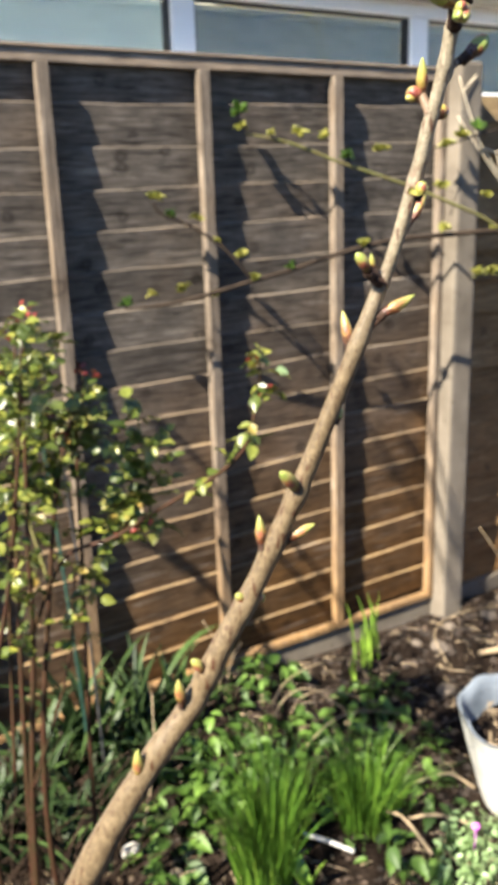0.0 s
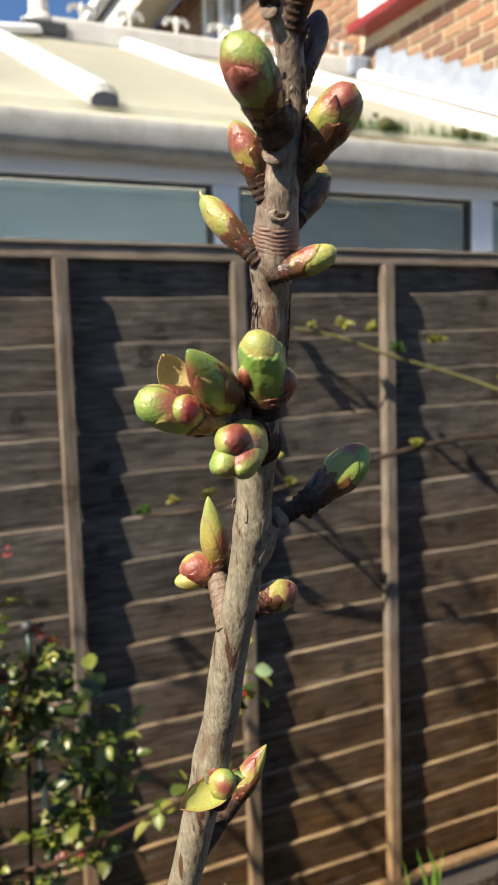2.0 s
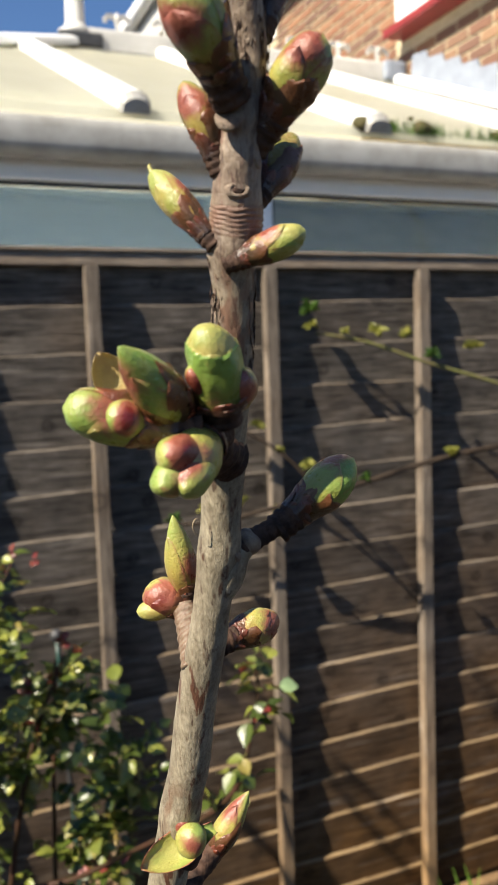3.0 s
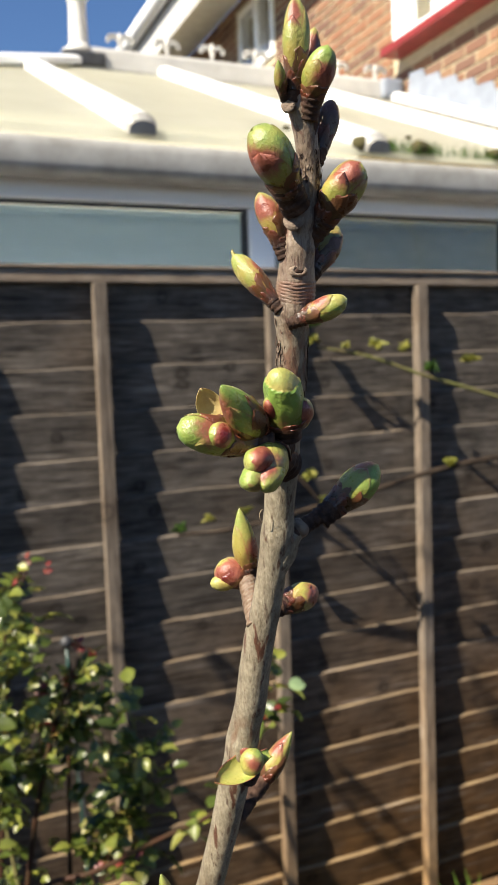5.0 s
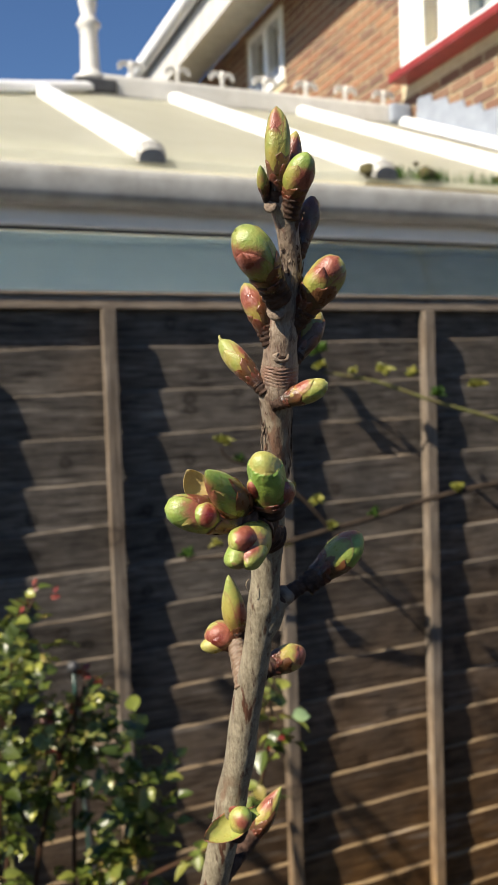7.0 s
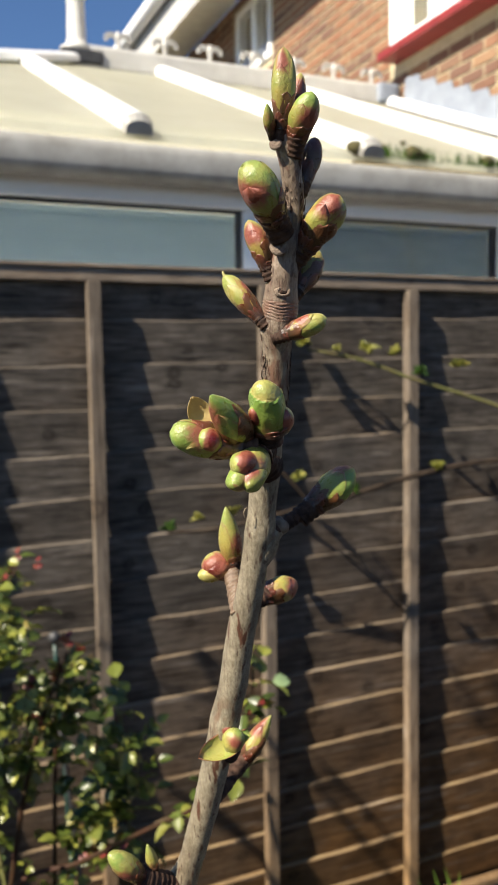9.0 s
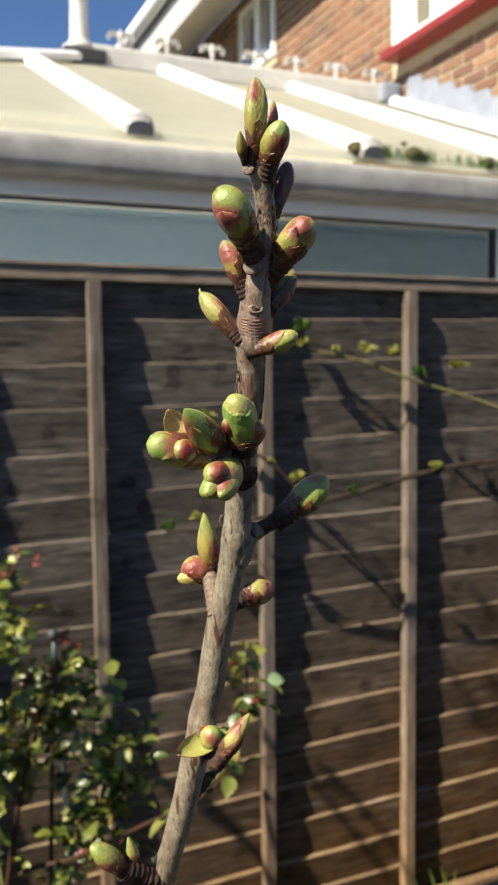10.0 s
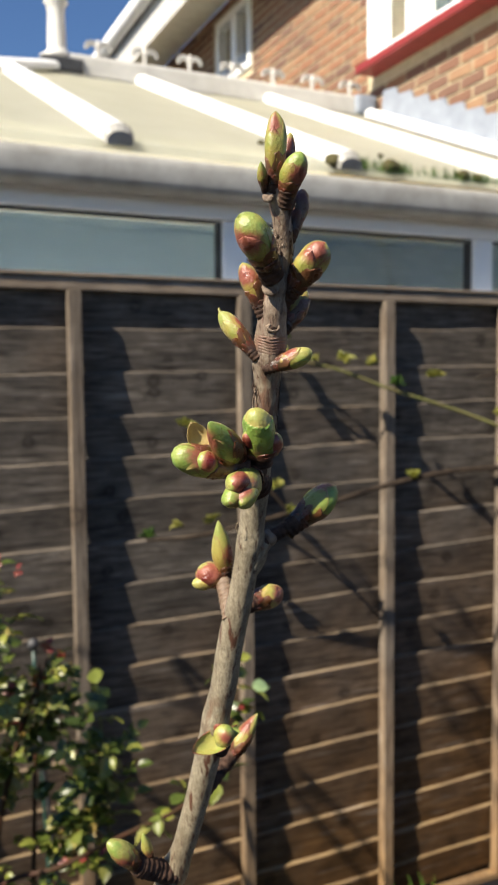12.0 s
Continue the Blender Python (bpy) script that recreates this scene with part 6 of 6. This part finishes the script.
for i, s in enumerate(stalks):
    fat = 0.004 if i in (8, 9, 10) else 0.0018
    tagged(tube("dry_stalk", [(*q, fat) for q in s], 20, 6, STRAW, wobble=0.15, seed=i), "bent dry straw-coloured plant stalk on the soil", "dry stalk", "dry stalks")
tagged(tube("stick", [(2.23, 2.08, 0.10, 0.010), (2.33, 2.03, 0.11, 0.011), (2.45, 1.965, 0.10, 0.009)], 14, 10, STRAW, wobble=0.2), "flat pale weathered stick lying on soil", "stick")
tagged(tube("plant_label", [(1.212, 1.706, 0.085, 0.006), (1.25, 1.645, 0.09, 0.006), (1.29, 1.58, 0.085, 0.006)], 8, 4, WHITEPAINT), "white weathered plastic plant label lying on soil", "plant label")


def pebble(at, r, seed, mat=STONE, flat=0.6):
    bm = bmesh.new()
    bmesh.ops.create_icosphere(bm, subdivisions=2, radius=r)
    for v in bm.verts:
        v.co *= 1 + 0.35 * noise.noise(v.co * (1.1 / r) + Vector((seed, 0, 0)))
        v.co.z *= flat
        v.co += Vector(at)
    return bm


for i, (x, y, r) in enumerate([(2.16, 2.20, 0.035), (2.28, 2.28, 0.022), (2.10, 2.26, 0.02), (2.45, 2.25, 0.03), (2.6, 2.3, 0.04), (2.0, 2.0, 0.03), (2.06, 1.9, 0.02), (0.829, 1.918, 0.028), (0.70, 1.86, 0.018), (0.62, 1.92, 0.014), (0.9, 1.80, 0.015), (1.72, 1.95, 0.02)]):
    tagged(link("stone", pebble((x, y, ground_z(x, y) + r * 0.2), r, i * 3.1, WHITEPAINT if i == 7 else STONE), WHITEPAINT if i == 7 else STONE, smooth=False), "pale garden stone half sunk in the soil" if i != 7 else "crumbly whitish lump of stone on the soil", "stone", "stones")


def litter():
    rng = random.Random(8)
    V, Fc = [], []
    for k in range(2600):
        x, y = rng.uniform(0.35, 3.0), rng.uniform(1.2, 2.38)
        r = rng.choice((0.003, 0.004, 0.005, 0.007, 0.010)) * rng.uniform(0.7, 1.3)
        c = Vector((x, y, ground_z(x, y) + r * 0.3))
        k0 = len(V)
        for d in ((1, 0, 0), (-1, 0.2, 0), (0.1, 1, 0), (0, -1, 0.1), (0.1, 0, 0.9), (0, 0, -0.8)):
            V.append(tuple(c + Vector((d[0] * rng.uniform(0.6, 1.3), d[1] * rng.uniform(0.6, 1.3), d[2] * rng.uniform(0.6, 1.2))) * r))
        for f in ((0, 2, 4), (2, 1, 4), (1, 3, 4), (3, 0, 4), (2, 0, 5), (1, 2, 5), (3, 1, 5), (0, 3, 5)):
            Fc.append(tuple(k0 + i for i in f))
    for k in range(700):
        x, y = rng.uniform(1.5, 3.1), rng.uniform(1.5, 2.38)
        r = rng.uniform(0.008, 0.019)
        c = Vector((x, y, ground_z(x, y) + r * 0.25))
        k0 = len(V)
        for d in ((1, 0, 0), (-1, 0.2, 0), (0.1, 1, 0), (0, -1, 0.1), (0.1, 0, 0.8), (0, 0, -0.8)):
            V.append(tuple(c + Vector((d[0] * rng.uniform(0.6, 1.3), d[1] * rng.uniform(0.6, 1.3), d[2] * rng.uniform(0.5, 1.1))) * r))
        for f in ((0, 2, 4), (2, 1, 4), (1, 3, 4), (3, 0, 4), (2, 0, 5), (1, 2, 5), (3, 1, 5), (0, 3, 5)):
            Fc.append(tuple(k0 + i for i in f))
    ob = new("soil_crumbs", mesh_of("soil_crumbs", V, Fc, SOILBIT, False))
    tagged(ob, "loose crumbs and clods of dark soil", "soil", kind="stuff")
    V, Fc = [], []
    for k in range(900):
        x, y = rng.uniform(0.35, 3.0), rng.uniform(1.2, 2.36)
        a, L, w = rng.uniform(0, 6.283), rng.uniform(0.015, 0.07), rng.uniform(0.0006, 0.0022)
        d = Vector((math.cos(a), math.sin(a), rng.uniform(-0.05, 0.2)))
        sd = Vector((-d.y, d.x, 0)) * w
        c = Vector((x, y, ground_z(x, y) + 0.008))
        k0 = len(V)
        mid = c + d * L * 0.5 + Vector((0, 0, rng.uniform(0, 0.008)))
        V += [tuple(q) for q in (c - sd, c + sd, c + Vector((0, 0, w * 1.5)), mid - sd, mid + sd, mid + Vector((0, 0, w * 1.5)), c + d * L - sd * 0.3, c + d * L + sd * 0.3, c + d * L + Vector((0, 0, w * 0.5)))]
        for o in (0, 3):
            for i in range(3):
                j = (i + 1) % 3
                Fc.append((k0 + o + i, k0 + o + j, k0 + o + 3 + j, k0 + o + 3 + i))
    ob = new("dry_litter", mesh_of("dry_litter", V, Fc, STRAW, False))
    tagged(ob, "scattered dry straw and twig litter on soil", "litter", kind="stuff")


litter()


# ---- tub ----
def tub():
    p = empty("plant_tub", "torn white plastic plant tub filled with dry compost", "plant tub")
    cx, cy, zr = 1.905, 1.52, 0.285

    def ring(z, r, k):
        out = []
        for j in range(56):
            a = 2 * math.pi * j / 56
            d = Vector((math.cos(a), math.sin(a), 0))
            w = 0.022 * noise.noise(d * 1.7 + Vector((0, 0, z * 3))) * k
            out.append(Vector((cx, cy, z + 0.02 * k * noise.noise(d * 2.6 + Vector((5, 0, 0))))) + d * (r + w))
        return out
    outer = [ring(0.0, 0.165, 0.1), ring(0.03, 0.17, 0.3), ring(0.09, 0.185, 0.7), ring(0.16, 0.20, 1.0), ring(0.23, 0.217, 1.0), ring(zr - 0.008, 0.228, 1.0), ring(zr, 0.232, 1.0)]
    grid_mesh("tub_wall", outer, TUB_OUT, p, True, caps=(True, False))
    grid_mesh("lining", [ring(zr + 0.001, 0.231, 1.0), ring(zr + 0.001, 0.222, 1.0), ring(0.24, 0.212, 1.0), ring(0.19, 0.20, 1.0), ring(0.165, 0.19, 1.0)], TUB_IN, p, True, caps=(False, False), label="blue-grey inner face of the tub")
    # close the seam and the mouth with compost
    rows = [[Vector((cx, cy, 0.0)) + Vector((math.cos(a) * r, math.sin(a) * r, 0.195 + 0.02 * noise.noise(Vector((math.cos(a) * r * 14, math.sin(a) * r * 14, 2))))) for a in np.linspace(0, 2 * math.pi, 41)] for r in np.linspace(0.001, 0.205, 14)]
    grid_mesh("compost", rows, SOIL, p, False, "dry brown compost")
    rng = random.Random(4)
    V, Fc = [], []
    for k in range(120):
        a, r = rng.uniform(0, 6.28), 0.19 * math.sqrt(rng.random())
        L = rng.uniform(0.02, 0.09)
        da = rng.uniform(0, 6.28)
        c = Vector((cx + r * math.cos(a), cy + r * math.sin(a), 0.205 + rng.uniform(0, 0.02)))
        d = Vector((math.cos(da), math.sin(da), rng.uniform(-0.1, 0.35)))
        w = rng.uniform(0.001, 0.004)
        if (c + d * L - Vector((cx, cy, c.z))).xy.length > 0.19:
            continue
        sd = Vector((-d.y, d.x, 0)) * w
        k0 = len(V)
        V += [tuple(q) for q in (c - sd, c + sd, c + Vector((0, 0, w)), c + d * L - sd, c + d * L + sd, c + d * L + Vector((0, 0, w)))]
        Fc += [(k0 + i, k0 + (i + 1) % 3, k0 + 3 + (i + 1) % 3, k0 + 3 + i) for i in range(3)] + [(k0, k0 + 2, k0 + 1), (k0 + 3, k0 + 4, k0 + 5)]
    o = new("straw", mesh_of("straw", V, Fc, STRAW, False))
    o.parent = p
    tagged(o, "dry straw bits on the compost")


tub()

# ---- roof edge growth ----
rrng = random.Random(6)
for i, (x, y, r) in enumerate([(1.15, 2.70, 0.022), (1.84, 2.70, 0.03), (1.90, 2.72, 0.022), (1.97, 2.74, 0.022), (2.06, 2.70, 0.03), (2.10, 2.71, 0.02), (2.36, 2.70, 0.026), (2.42, 2.70, 0.02), (2.62, 2.70, 0.032), (2.70, 2.69, 0.026), (2.22, 3.0, 0.012), (1.72, 2.98, 0.012), (1.95, 2.85, 0.02)]):
    x, y = x + 0.03, y + 0.045
    z = EAVE_Z + (y - EAVE_Y) * SLOPE
    grey = i in (2, 9)
    tagged(link("stone" if grey else "moss_cushion", pebble((x, y, z + r * 0.45), r, i * 2.3, flat=0.8), STONE if grey else MOSS, smooth=not grey), "grey pebble lodged at the roof edge" if grey else "olive brown moss cushion on the roof edge", "stone" if grey else "moss", "roof edge growth")
V, Fc = [], []
for k in range(420):
    x = rrng.choice((rrng.gauss(1.98, 0.05), rrng.gauss(2.13, 0.05), rrng.gauss(2.32, 0.06), rrng.gauss(2.5, 0.06)))
    y = 2.735 + rrng.uniform(-0.02, 0.02)
    z = EAVE_Z + (y - EAVE_Y) * SLOPE - 0.004
    h = rrng.uniform(0.015, 0.05)
    dx, dy = rrng.uniform(-0.012, 0.012), rrng.uniform(-0.012, 0.012)
    add_blade(V, Fc, [[Vector((x - 0.0012, y, z)), Vector((x, y + 0.0006, z)), Vector((x + 0.0012, y, z))], [Vector((x + dx * 0.4 - 0.001, y + dy * 0.4, z + h * 0.6)), Vector((x + dx * 0.4, y + dy * 0.4 + 0.0005, z + h * 0.6)), Vector((x + dx * 0.4 + 0.001, y + dy * 0.4, z + h * 0.6))], [Vector((x + dx - 0.0002, y + dy, z + h)), Vector((x + dx, y + dy, z + h)), Vector((x + dx + 0.0002, y + dy, z + h))]], Matrix())
tagged(new("roof_grass", mesh_of("roof_grass", V, Fc, GRASS)), "short grass growing along the roof edge", "grass", kind="stuff")


# ---- bricks of the house wall ----
def brick_mesh(L, W=0.006, H=0.054):
    bm = bmesh.new()
    box(bm, -W, 0.0, -L / 2, L / 2, -H / 2, H / 2, 0.003, seg=1)
    me = bpy.data.meshes.new("brick")
    bm.to_mesh(me)
    bm.free()
    me.materials.append(BRICK)
    return me


def lay_bricks():
    rng = random.Random(2)
    whole, cut = brick_mesh(0.185), brick_mesh(0.088)
    V, Fc = [], []
    singles = 0
    for c in range(42):
        z = 2.3 + 0.066 * c + 0.033
        if z > 4.93:
            break
        y = 2.55 - (0.099 if c % 2 else 0.0)
        while y < 9.5:
            L = 0.189
            a, b = y, y + L
            y += 0.198
            mid = (a + b) / 2
            me = whole
            inside = False
            for h0, h1, k0, k1 in HOLES:
                if k0 - 0.03 - (0.09 if h0 < 4 else 0) < z < k1 + 0.03 and a < h1 and b > h0:
                    inside = True
                    if a < h0 - 0.09:
                        mid, me, inside = a + 0.045, cut, False
                    elif b > h1 + 0.09:
                        mid, me, inside = b - 0.045, cut, False
            if inside or z < EAVE_Z + (mid - EAVE_Y) * SLOPE - 0.15:
                continue
            if 2.55 < mid < 4.9 and z < 4.6 and singles < 300:
                o = new("brick", me)
                o.parent = HOUSE
                o.matrix_basis = pose(3.399 + rng.uniform(-0.0015, 0.001), mid, z)
                singles += 1
            else:
                k = len(V)
                for v in me.vertices:
                    V.append((3.399 + v.co.x, mid + v.co.y, z + v.co.z))
                for p in me.polygons:
                    Fc.append(tuple(k + i for i in p.vertices))
    o = new("brickwork", mesh_of("brickwork", V, Fc, BRICK, False))
    o.parent = HOUSE
    tagged(o, "orange and brown brickwork", kind="stuff")


lay_bricks()
